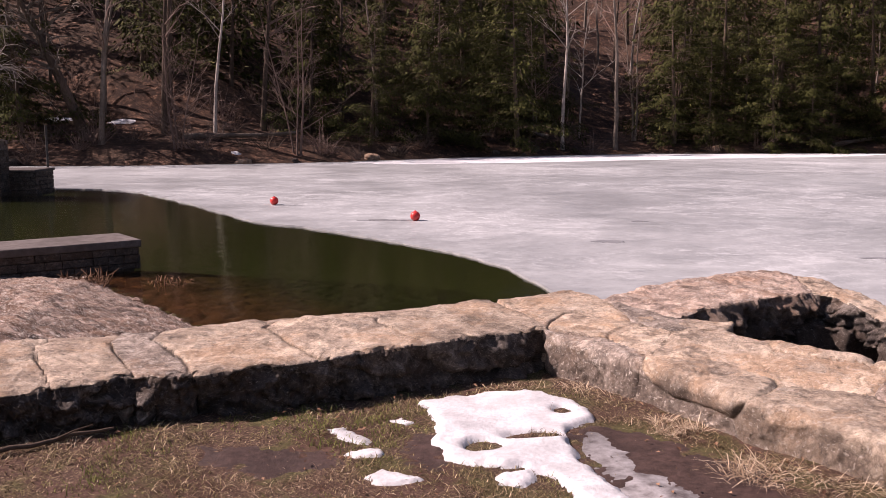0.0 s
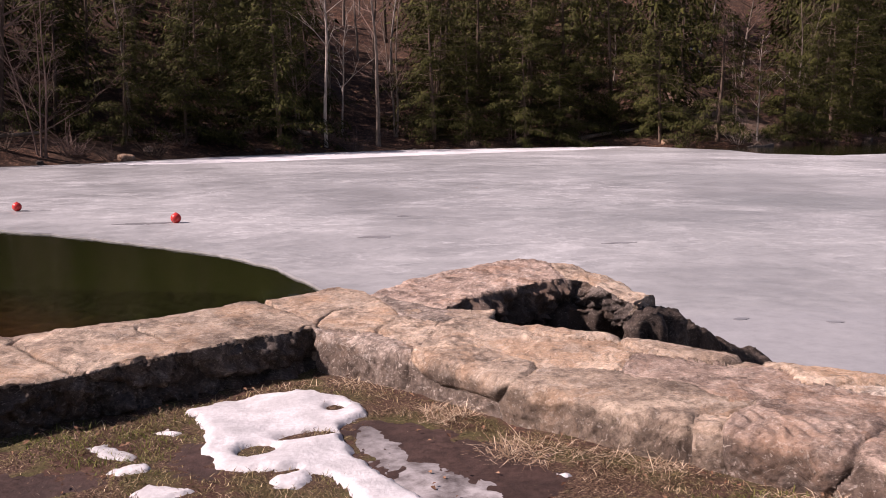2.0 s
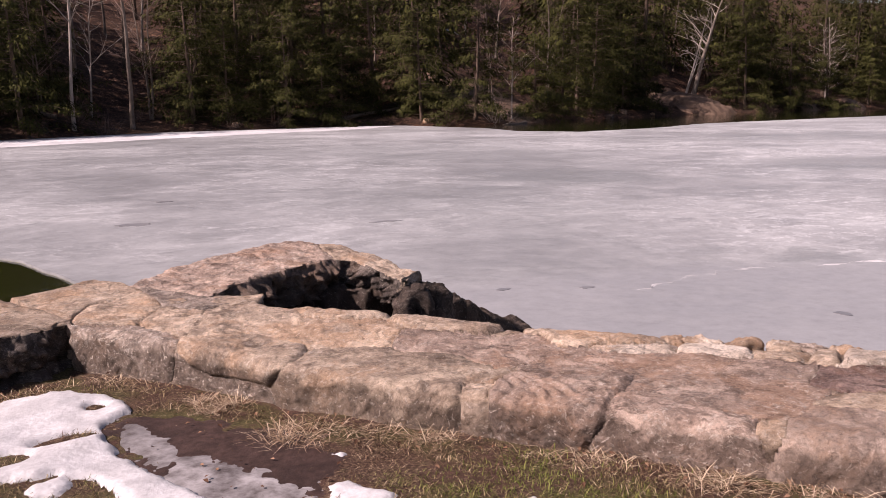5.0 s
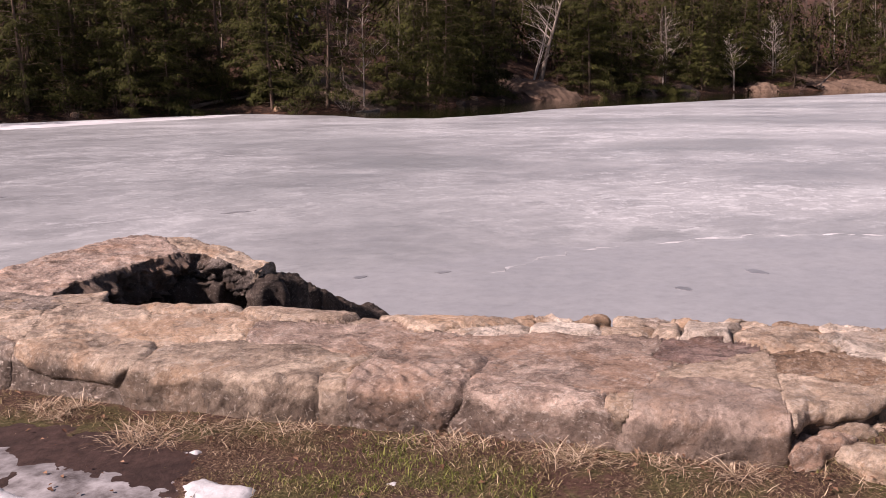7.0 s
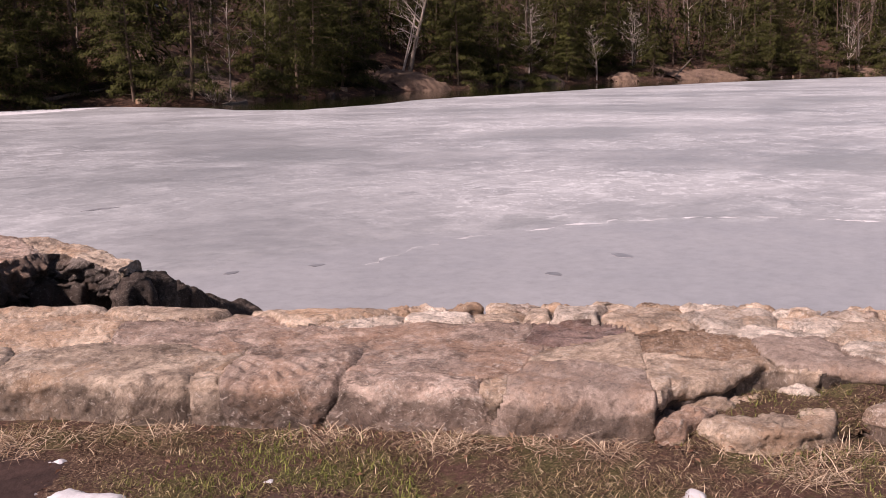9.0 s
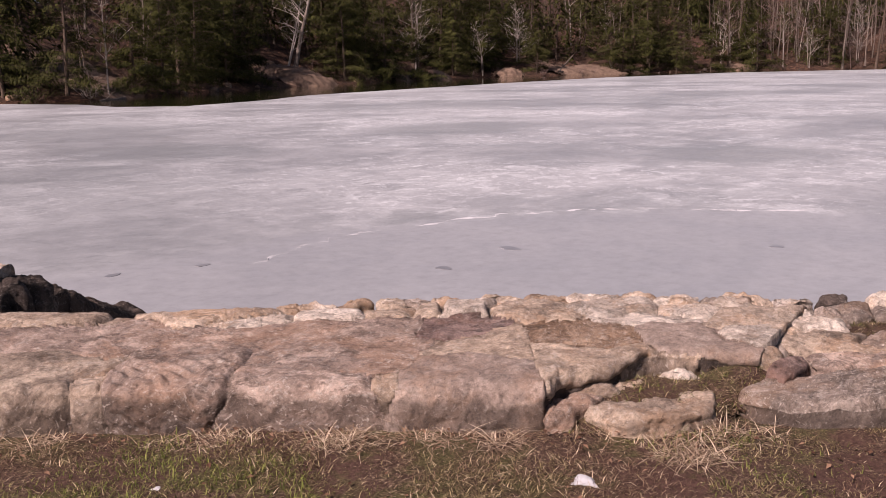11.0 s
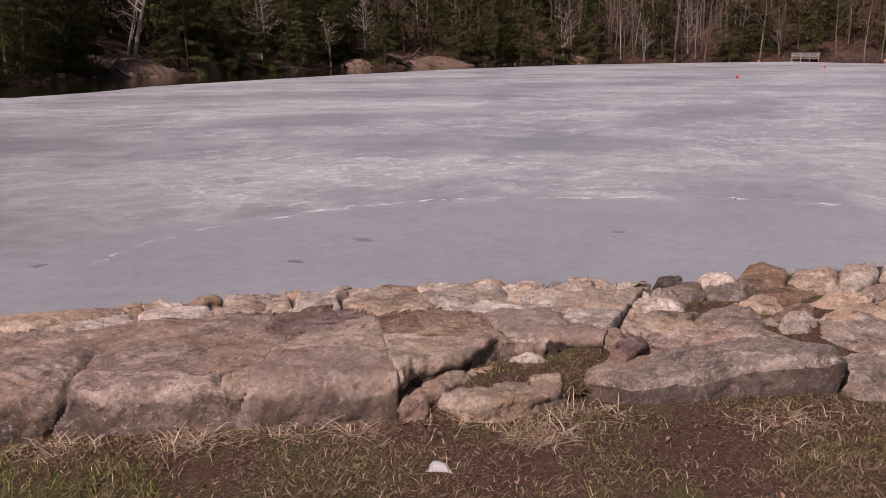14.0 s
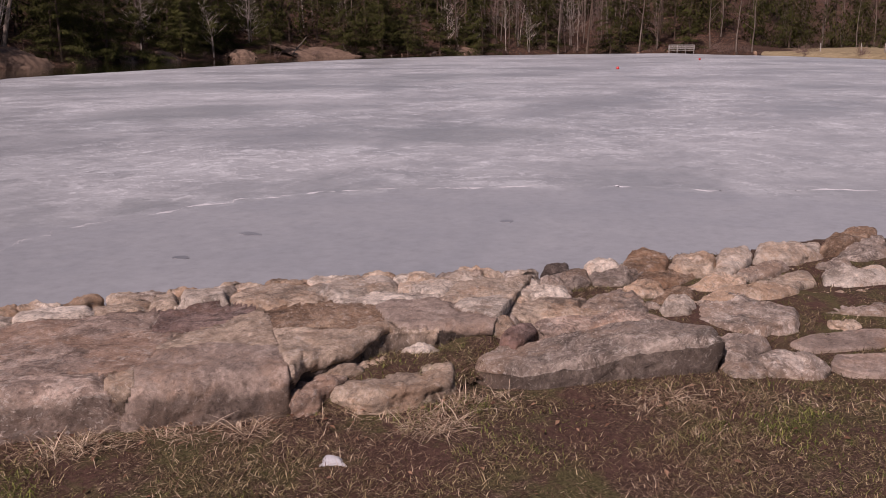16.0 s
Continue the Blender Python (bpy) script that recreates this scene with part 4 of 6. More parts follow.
laid.add("slab", [(5.83, 0.41), (6.01, 0.46), (6.18, 0.41), (6.56, 0.05), (6.59, -0.05), (6.15, 0.01), (5.93, 0.02)], 0.010)
# likewise dark for the shade beneath the overhanging slab
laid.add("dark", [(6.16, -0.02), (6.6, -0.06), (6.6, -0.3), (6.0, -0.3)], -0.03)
laid.add("white", [(5.61, 0.73), (6.01, 0.6), (6.15, 0.53), (6.01, 0.46), (5.69, 0.58)], 0.0)
laid.add("white", [(6.21, 0.33), (6.53, 0.55), (6.59, 0.70), (6.59, 0.2), (6.5, 0.07), (6.24, 0.19)], 0.014)
laid.add("pink", [(6.19, 0.56), (6.3, 0.85), (6.57, 0.9), (6.53, 0.55), (6.18, 0.41)], 0.004)
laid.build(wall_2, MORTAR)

FINE = tuple(np.linspace(0.07, 0.96, 16))
# small flat stones along the wall's lakeside edge
r = random.Random(12)
for (ax, ay), (bx, by), many in (((3.36, 3.80), (4.22, 2.92), 7), ((4.24, 2.90), (4.78, 2.24), 8), ((4.76, 2.12), (5.15, 1.45), 7)):
    for k in range(many):
        u = (k + r.uniform(0.2, 0.8)) / many
        x, y = ax + (bx - ax) * u + r.uniform(-0.05, 0.03), ay + (by - ay) * u + r.uniform(-0.05, 0.03)
        boulder((x, y, 1.325), r.uniform(0.16, 0.34), r.uniform(0.10, 0.17), r.uniform(0.04, 0.065), math.atan2(by - ay, bx - ax) + r.uniform(-0.3, 0.3), r.choice(("tan", "white", "white", "pink", "grey")), wall_2, 400 + k + 31 * many, sink=0.2, soft=0.4)
boulder((3.36, 1.93, 1.18), 0.40, 0.18, 0.07, -0.35, "rose", wall_2, 95, sink=0.1)
boulder((3.56, 1.89, 1.19), 0.30, 0.14, 0.05, -0.6, "tan", wall_2, 94, sink=0.1)
boulder((3.72, 1.80, 1.20), 0.26, 0.14, 0.05, -0.6, "tan", wall_2, 96, sink=0.1)
boulder((3.98, 1.66, 1.20), 0.20, 0.10, 0.05, -0.9, "white", wall_2, 97, sink=0.1)

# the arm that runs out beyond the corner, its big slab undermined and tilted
# core in the dark tone: the hollow's shade is part of its colour
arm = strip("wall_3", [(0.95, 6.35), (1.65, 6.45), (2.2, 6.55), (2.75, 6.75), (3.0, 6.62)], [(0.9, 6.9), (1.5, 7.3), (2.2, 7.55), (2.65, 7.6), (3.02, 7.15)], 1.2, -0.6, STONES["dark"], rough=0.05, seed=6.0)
tagged(arm, "broken end of the stone wall with an undermined tilted slab", "stone wall", kind="structure")
laid = Laid([(1.52, 6.02), (1.72, 6.19), (2.04, 6.40), (2.53, 6.64), (2.80, 6.70), (2.90, 6.36), (2.95, 6.10)], [(1.08, 6.60), (1.46, 6.98), (1.79, 7.25), (2.50, 7.66), (2.95, 7.45), (3.12, 6.95), (3.16, 6.20)],
            [(0, 1.400), (0.5, 1.425), (1.2, 1.44), (1.7, 1.43), (2.0, 1.40), (2.6, 1.345)], 1.15, 11.0, batter=-0.03, step=0.016, face=16, across=60, edge=0.012, rise=0.012, rugged=0.018, craggy=0.10, crack=0.03, ragged=0.07)
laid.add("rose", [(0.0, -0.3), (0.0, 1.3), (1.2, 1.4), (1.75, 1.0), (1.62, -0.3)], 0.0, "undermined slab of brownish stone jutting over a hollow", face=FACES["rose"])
# its face takes the same rock with the shade in its colour
laid.add("pink", [(1.64, -0.3), (1.78, 1.0), (2.9, 1.0), (2.9, -0.3)], 0.008, face=SHADED_ROCK)
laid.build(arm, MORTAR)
stone([(1.18, 6.05), (1.60, 6.02), (1.86, 5.90), (1.72, 5.66), (1.45, 5.72), (1.2, 5.88)], 1.395, 1.1, "tan", arm, 83, rough=0.02, chip=0.04, count=96, rounding=0.06)
# closes the back of the hollow, the shade again in the stone's colour
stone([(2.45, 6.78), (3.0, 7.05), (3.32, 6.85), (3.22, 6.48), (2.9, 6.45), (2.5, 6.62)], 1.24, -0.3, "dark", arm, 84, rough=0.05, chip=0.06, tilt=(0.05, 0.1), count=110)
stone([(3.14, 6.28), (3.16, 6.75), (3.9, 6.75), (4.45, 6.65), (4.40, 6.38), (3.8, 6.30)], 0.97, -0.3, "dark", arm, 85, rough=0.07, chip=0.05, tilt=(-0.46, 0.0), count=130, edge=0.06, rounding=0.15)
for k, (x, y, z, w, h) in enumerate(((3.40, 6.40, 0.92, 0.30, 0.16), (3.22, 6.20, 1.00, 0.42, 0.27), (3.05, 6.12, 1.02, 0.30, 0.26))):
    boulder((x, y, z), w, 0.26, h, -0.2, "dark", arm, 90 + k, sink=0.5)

# stones bedded along the bank beyond the wall's broken end
SHADES = {"pink": "weathered pinkish", "dark": "dark rounded", "white": "pale quartz-streaked", "grey": "weathered grey", "brown": "rusty brown", "tan": "tan lichened", "slab": "flat smooth grey", "red": "dull red square", "rose": "flat reddish-brown"}
BANK_STONES = []


def bank_stone(colour, top, corners, label="", edge=0.035, stained=False):
    """A flat-topped stone sunk into the bank, with worn edges."""
    i = len(BANK_STONES)
    tilt = (0.05 * math.sin(i * 2.3), 0.05 * math.cos(i * 1.7))
    flat = colour == "slab"
    ob = stone(corners, top - 0.012, 1.06, colour, None, 300 + i, "stone", (0, 0) if flat else tilt, 0.010 if flat else 0.026, 0.015 if flat else edge, 0.0, 0.015 if flat else 0.035, 0.0 if flat else 0.02, "", 72, 0.03,
               inner=tuple(np.linspace(0.1, 0.95, 10)), rounding=0.10, flake=0.6, stained=stained, grow=1.06, batter=0.02)
    tagged(ob, label or SHADES[colour] + " stone bedded in the bank beside the lake", "stone", "stones along the bank")
    BANK_STONES.append([tuple(c) for c in corners])


bank_stone("dark", 1.31, [(5.4, 1.5), (5.63, 1.52), (5.76, 1.49), (5.73, 1.4), (5.58, 1.35), (5.41, 1.39)])
bank_stone("grey", 1.3, [(5.28, 1.45), (5.52, 1.37), (5.66, 1.26), (5.41, 1.18), (5.23, 1.29), (5.16, 1.4)])
bank_stone("white", 1.32, [(5.75, 1.3), (5.9, 1.24), (5.89, 1.13), (5.68, 1.06), (5.58, 1.17), (5.61, 1.25)])
bank_stone("grey", 1.3, [(5.55, 1.21), (5.75, 1.1), (5.88, 0.98), (5.73, 0.91), (5.45, 1.0), (5.39, 1.16)])
bank_stone("brown", 1.33, [(5.73, 1.06), (6.05, 1.07), (6.19, 0.96), (6.09, 0.83), (5.79, 0.79), (5.7, 0.98)])
bank_stone("tan", 1.33, [(5.84, 0.78), (6.21, 0.8), (6.34, 0.65), (6.25, 0.55), (5.84, 0.52), (5.77, 0.72)])
bank_stone("white", 1.32, [(5.95, 0.52), (6.4, 0.53), (6.61, 0.38), (6.39, 0.32), (6.05, 0.34), (5.86, 0.42)])
bank_stone("white", 1.32, [(6.31, 0.3), (6.64, 0.29), (6.75, 0.1), (6.98, -0.08), (6.64, -0.11), (6.35, 0.08)])
bank_stone("brown", 1.34, [(6.63, -0.09), (7.05, -0.14), (7.42, -0.27), (7.56, -0.45), (7.28, -0.47), (6.87, -0.26)])
bank_stone("grey", 1.3, [(6.66, -0.19), (7.05, -0.27), (7.39, -0.5), (6.9, -0.53), (6.62, -0.36)])
bank_stone("grey", 1.29, [(5.91, 0.39), (6.28, 0.28), (6.46, 0.15), (6.24, 0.1), (5.98, 0.2), (5.88, 0.32)])
bank_stone("brown", 1.28, [(5.57, 0.92), (5.82, 0.9), (6.03, 0.68), (5.92, 0.56), (5.6, 0.69), (5.45, 0.87)])
bank_stone("tan", 1.27, [(5.57, 0.65), (5.91, 0.53), (5.96, 0.3), (5.73, 0.31), (5.55, 0.52)])
bank_stone("pink", 1.28, [(5.37, 0.53), (5.66, 0.37), (6.08, 0.07), (6.15, -0.03), (5.89, -0.07), (5.57, 0.11), (5.34, 0.37)])
bank_stone("white", 1.27, [(5.86, -0.11), (6.27, -0.13), (6.51, -0.4), (6.5, -0.51), (6.15, -0.49), (5.96, -0.25)])
bank_stone("grey", 1.27, [(6.38, -0.06), (6.64, -0.19), (6.56, -0.3), (6.35, -0.19)])
bank_stone("tan", 1.28, [(5.33, 0.98), (5.6, 0.93), (5.51, 0.77), (5.34, 0.71), (5.24, 0.86)])
bank_stone("brown", 1.26, [(5.21, 0.81), (5.53, 0.71), (5.58, 0.62), (5.39, 0.56), (5.18, 0.72)])
bank_stone("grey", 1.29, [(4.85, 1.17), (5.21, 1.08), (5.35, 0.91), (5.12, 0.79), (4.9, 0.74), (4.85, 0.94)])
bank_stone("white", 1.27, [(5.04, 0.72), (5.21, 0.7), (5.32, 0.6), (5.18, 0.53), (5.01, 0.55), (4.94, 0.66)])
bank_stone("grey", 1.25, [(4.97, 0.53), (5.32, 0.54), (5.48, 0.51), (5.52, 0.36), (5.43, 0.26), (5.38, 0.04), (5.17, 0.0), (4.97, 0.2), (4.96, 0.37)])
bank_stone("grey", 1.21, [(5.55, 0.01), (5.72, -0.04), (5.78, -0.48), (5.6, -0.47), (5.44, -0.1)])
bank_stone("tan", 1.22, [(5.67, 0.05), (5.84, -0.19), (6.13, -0.5), (5.97, -0.49), (5.7, -0.19)])
bank_stone("tan", 1.2, [(5.38, -0.13), (5.42, -0.25), (5.36, -0.34), (5.25, -0.25), (5.25, -0.15)])
bank_stone("slab", 1.185, [(4.95, 0.02), (5.15, -0.08), (5.39, -0.46), (5.08, -0.44), (4.87, -0.08)])
bank_stone("slab", 1.185, [(4.66, -0.17), (4.83, -0.19), (4.95, -0.44), (4.63, -0.42), (4.59, -0.24)])
bank_stone("grey", 1.21, [(4.53, 0.17), (4.73, 0.1), (4.75, -0.08), (4.58, -0.18), (4.46, -0.09), (4.41, 0.08)])
bank_stone("grey", 1.24, [(4.72, 0.38), (4.83, 0.3), (4.81, 0.14), (4.69, 0.11), (4.54, 0.19), (4.48, 0.32)])
bank_stone("grey", 1.19, [(4.44, 0.32), (4.56, 0.24), (4.52, 0.13), (4.41, 0.1), (4.34, 0.25)])
bank_stone("pink", 1.32, [(4.55, 1.49), (4.8, 1.34), (4.96, 1.09), (4.75, 1.13), (4.72, 0.91), (4.64, 0.96), (4.5, 1.25), (4.49, 1.4)])
bank_stone("rose", 1.315, [(4.4, 1.23), (4.63, 0.99), (4.83, 0.7), (4.77, 0.58), (4.63, 0.69), (4.49, 0.92), (4.27, 1.15)])
bank_stone("grey", 1.3, [(3.95, 1.37), (4.08, 1.32), (4.23, 1.14), (4.47, 0.95), (4.7, 0.62), (4.58, 0.4), (4.4, 0.35), (4.24, 0.63), (4.09, 0.83), (3.91, 1.05), (3.85, 1.24)], "long low mossy grey block lying in the grass", 0.04, True)
bank_stone("red", 1.31, [(4.08, 1.31), (4.28, 1.34), (4.45, 1.26), (4.29, 1.18), (4.09, 1.22)])
bank_stone("white", 1.34, [(4.88, 1.53), (5.11, 1.26), (4.9, 1.17), (4.78, 1.3), (4.77, 1.49)])
bank_stone("white", 1.33, [(5.05, 1.55), (5.22, 1.44), (5.06, 1.39), (4.97, 1.52)])
bank_stone("pink", 1.235, [(3.41, 1.91), (3.67, 1.77), (3.82, 1.61), (3.90, 1.48), (3.69, 1.40), (3.50, 1.47), (3.35, 1.63)], "flat pale stone sunk in the grass beside the wall")
for i, (x, y, w, d, colour) in enumerate(((4.30, 1.37, 0.26, 0.16, "pink"), (4.52, 1.43, 0.28, 0.18, "grey"), (4.76, 1.45, 0.30, 0.18, "tan"), (5.00, 1.45, 0.30, 0.20, "white"), (5.18, 1.36, 0.24, 0.20, "grey"))):
    ob = boulder((x, y, 1.18), w, d, 0.155, 0.1 + 0.2 * i, colour, None, 260 + i, "stone", 0.12, soft=0.4)
    tagged(ob, SHADES[colour] + " stone wedged against the wall's broken end", "stone", "stones along the bank")
# smaller broken pieces between them
r = random.Random(21)
pieces = 0
while pieces < 34:
    x, y = r.uniform(4.7, 7.1), r.uniform(-0.9, 1.5)
    if not 5.75 < x + 1.05 * y < 7.0 or y < 0.3 - 0.55 * (x - 4.7):
        continue
    colour = r.choice(("tan", "grey", "pink", "white", "brown", "grey"))
    ob = boulder((x, y, 1.20), r.uniform(0.08, 0.20), r.uniform(0.06, 0.12), r.uniform(0.03, 0.05), math.atan2(-0.93, 0.37) + r.uniform(-0.6, 0.6), colour, None, 500 + pieces, "stone", 0.10, soft=0.4, count=30, rings=5)
    tagged(ob, "small " + SHADES[colour] + " stone bedded between larger stones", "stone", "stones along the bank")
    pieces += 1

# the paved apron that runs down into the water, and the stone piers on the other side of the pool
verts, faces, index = [], [], {}
xs, ys = np.arange(-9.0, 2.6, 0.05), np.r_[np.arange(4.9, 10.0, 0.05), np.arange(10.0, 17.0, 0.09)]
for i, x in enumerate(xs):
    for j, y in enumerate(ys):
        z = min(1.375, 1.375 - 0.131 * (y - 5.3), 0.37 * (4.75 - 0.79 * x - 0.61 * y))
        if z < -2.3 or (y < 5.9 and x > -1.75 - (y - 5.5)) or y < 5.2 + 0.42 * (x + 2.6) or (x > -0.2 and (z > -0.35 or y < 8)):
            continue
        cell = noise.voronoi(Vector((x * 2.6 + 0.5 * math.sin(y), y * 2.2, 1)))[0]
        z += 0.022 * noise.fractal(Vector((x * 2.2, y * 2.2, 0)), 0.8, 2.1, 5) - 0.035 * max(0, 1 - (cell[1] - cell[0]) * 5) + 0.028 * max(-0.25, noise.fractal(Vector((x * 5, y * 5, 4)), 0.8, 2.1, 4)) + 0.03 * noise.fractal(Vector((x * 14, y * 14, 4)), 0.8, 2.1, 2)
        index[i, j] = len(verts)
        verts.append((x, y, z))
for (i, j), k in list(index.items()):
    q = [(i, j), (i + 1, j), (i + 1, j + 1), (i, j + 1)]
    if all(p in index for p in q):
        faces.append([index[p] for p in q])
apron = mesh_object("paved_apron", verts, faces, APRON)
apron.data.materials.append(GROUND)
for poly in apron.data.polygons:
    if poly.center.z < 0.01 + 0.04 * noise.noise(poly.center * 3):
        poly.material_index = 1
tagged(apron, "rough stone-paved apron sloping down into the pool", "paving", kind="structure")


def block(bm, x0, y0, z0, x1, y1, z1, bevel=0.02):
    made = bmesh.ops.create_cube(bm, size=1, matrix=Matrix.Translation(((x0 + x1) / 2, (y0 + y1) / 2, (z0 + z1) / 2)) @ Matrix.Diagonal((x1 - x0, y1 - y0, z1 - z0, 1)))
    edges = list({e for v in made["verts"] for e in v.link_edges})
    bmesh.ops.bevel(bm, geom=edges, offset=bevel, segments=2, affect="EDGES", profile=0.5)


def pier(at, turn, length, depth, height, cap, label, seed):
    """A free-standing stone pier in the water under a coping slab; courses of separate stones on its sides."""
    ob = empty("stone_pier", at, turn)
    bm = bmesh.new()
    block(bm, 0.06, 0.06, -1.2, length - 0.06, depth - 0.06, height - cap, 0.02)
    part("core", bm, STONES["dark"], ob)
    if cap:
        bm = bmesh.new()
        block(bm, -0.04, -0.05, height - cap, length + 0.05, depth + 0.05, height, 0.025)
        part("coping", bm, CONCRETE, ob, "worn pale coping slab")
    random.seed(seed)
    z = -0.1
    while z < height - cap - 0.06:
        h = min(random.uniform(0.14, 0.24), height - cap - z)
        for side in (0, 1):
            s, end = 0.0, length if side == 0 else depth
            while s < end - 0.05:
                w = min(random.uniform(0.25, 0.6), end - s)
                out = random.uniform(0.0, 0.04)
                bm = bmesh.new()
                if side == 0:
                    block(bm, s + 0.004, -out, z + 0.004, s + w - 0.004, 0.12, z + h - 0.004, 0.015)
                else:
                    block(bm, length - 0.12, s + 0.004, z + 0.004, length + out, s + w - 0.004, z + h - 0.004, 0.015)
                part("stone", bm, STONES["dark"], ob)
                s += w
        z += h
    return tagged(ob, label, "stone pier")


pier((-11.9, 11.9, 0.0), math.atan2(1.5, 1.95), 8.0, 1.15, 0.52, 0.14, "dark stone pier with a flat pale coping standing in the pool", 5)
pier((-27.0, 33.4, 0.0), 0.0, 12.4, 1.6, 0.86, 0.10, "low dark stone wall reaching out into the water", 6)
pier((-20.2, 32.7, 0.0), 0.0, 4.7, 0.66, 1.95, 0.0, "tall dark stone pillar at the head of the low wall", 7)


# ---- trees ----
def tube(verts, faces, path, radii, sides):
    """A tapered limb along a path."""
    first = len(verts)
    for i, (p, r) in enumerate(zip(path, radii)):
        way = (path[min(i + 1, len(path) - 1)] - path[max(i - 1, 0)]).normalized()
        a = way.orthogonal().normalized()
        b = way.cross(a)
        for k in range(sides):
            an = 2 * math.pi * k / sides
            verts.append(p + (a * math.cos(an) + b * math.sin(an)) * r)
    for i in range(len(path) - 1):
        for k in range(sides):
            j = (k + 1) % sides
            faces.append((first + i * sides + k, first + i * sides + j, first + (i + 1) * sides + j, first + (i + 1) * sides + k))


def limb(start, way, length, bend, rnd, steps, droop=0.0):
    pts, p, w = [start.copy()], start.copy(), way.normalized()
    for _ in range(steps):
        w = (w + Vector((rnd.uniform(-bend, bend), rnd.uniform(-bend, bend), rnd.uniform(-bend, bend) - droop))).normalized()
        p = p + w * (length / steps)
        pts.append(p.copy())
    return pts


def bare_tree(seed, height, thick, lean=(0, 0), forks=1, first=0.3, droop=0.0, bark=None, twig=None, dense=1.0, bend=0.06):
    """A leafless tree: trunk (or several from one root), limbs, branches and twigs. Gives the meshes of trunk and crown."""
    rnd = random.Random(seed)
    tv, tf, cv, cf = [], [], [], []
    for f in range(forks):
        spread = Vector((rnd.uniform(-1, 1), rnd.uniform(-1, 1), 0)) * (0.12 if forks > 1 else 0)
        way = Vector((lean[0], lean[1], 1)) + spread
        h = height * rnd.uniform(0.8, 1.0) if f else height
        trunk = limb(Vector((spread.x * 2, spread.y * 2, -0.3)), way, h, bend, rnd, 12)
        base = thick * (1.0 if f == 0 else 0.75)
        tube(tv, tf, trunk, [base * (1.25 if i == 0 else 1) * (1 - 0.88 * i / 12) for i in range(13)], 7)
        for i in range(int(15 * dense)):
            k = first + (1 - first) * (i + rnd.random()) / (15 * dense)
            pos = k * 12
            a = int(min(pos, 11.99))
            start = trunk[a].lerp(trunk[a + 1], pos - a)
            an = rnd.uniform(0, 2 * math.pi)
            out = Vector((math.cos(an), math.sin(an), rnd.uniform(0.35, 1.1)))
            r = base * (1 - 0.88 * k) * 0.55
            ln = height * 0.30 * (1.15 - k) * rnd.uniform(0.7, 1.4)
            br = limb(start, out, ln, 0.16, rnd, 6, droop)
            tube(cv, cf, br[::2], [max(0.012, r * (1 - 0.85 * j / 3)) for j in range(4)], 4)
            for _ in range(int(5 * dense)):
                j = rnd.randint(1, 6)
                tw = limb(br[j], (br[j] - br[j - 1]).normalized() + Vector((rnd.uniform(-1, 1), rnd.uniform(-1, 1), rnd.uniform(-0.4, 0.8))) * 0.8, ln * rnd.uniform(0.3, 0.6), 0.2, rnd, 4, droop * 1.5)
                tube(cv, cf, tw[::2], [max(0.009, r * 0.35), max(0.008, r * 0.25), 0.006], 3)
                for _ in range(1):
                    s = tw[rnd.randint(1, 4)]
                    t2 = limb(s, Vector((rnd.uniform(-1, 1), rnd.uniform(-1, 1), rnd.uniform(-0.3, 1))), ln * rnd.uniform(0.15, 0.3), 0.2, rnd, 2, droop * 2)
                    tube(cv, cf, t2[::2], [0.009, 0.005], 3)
    return (tv, tf, bark or BARK_GREY), (cv, cf, twig or bark or BARK_GREY)


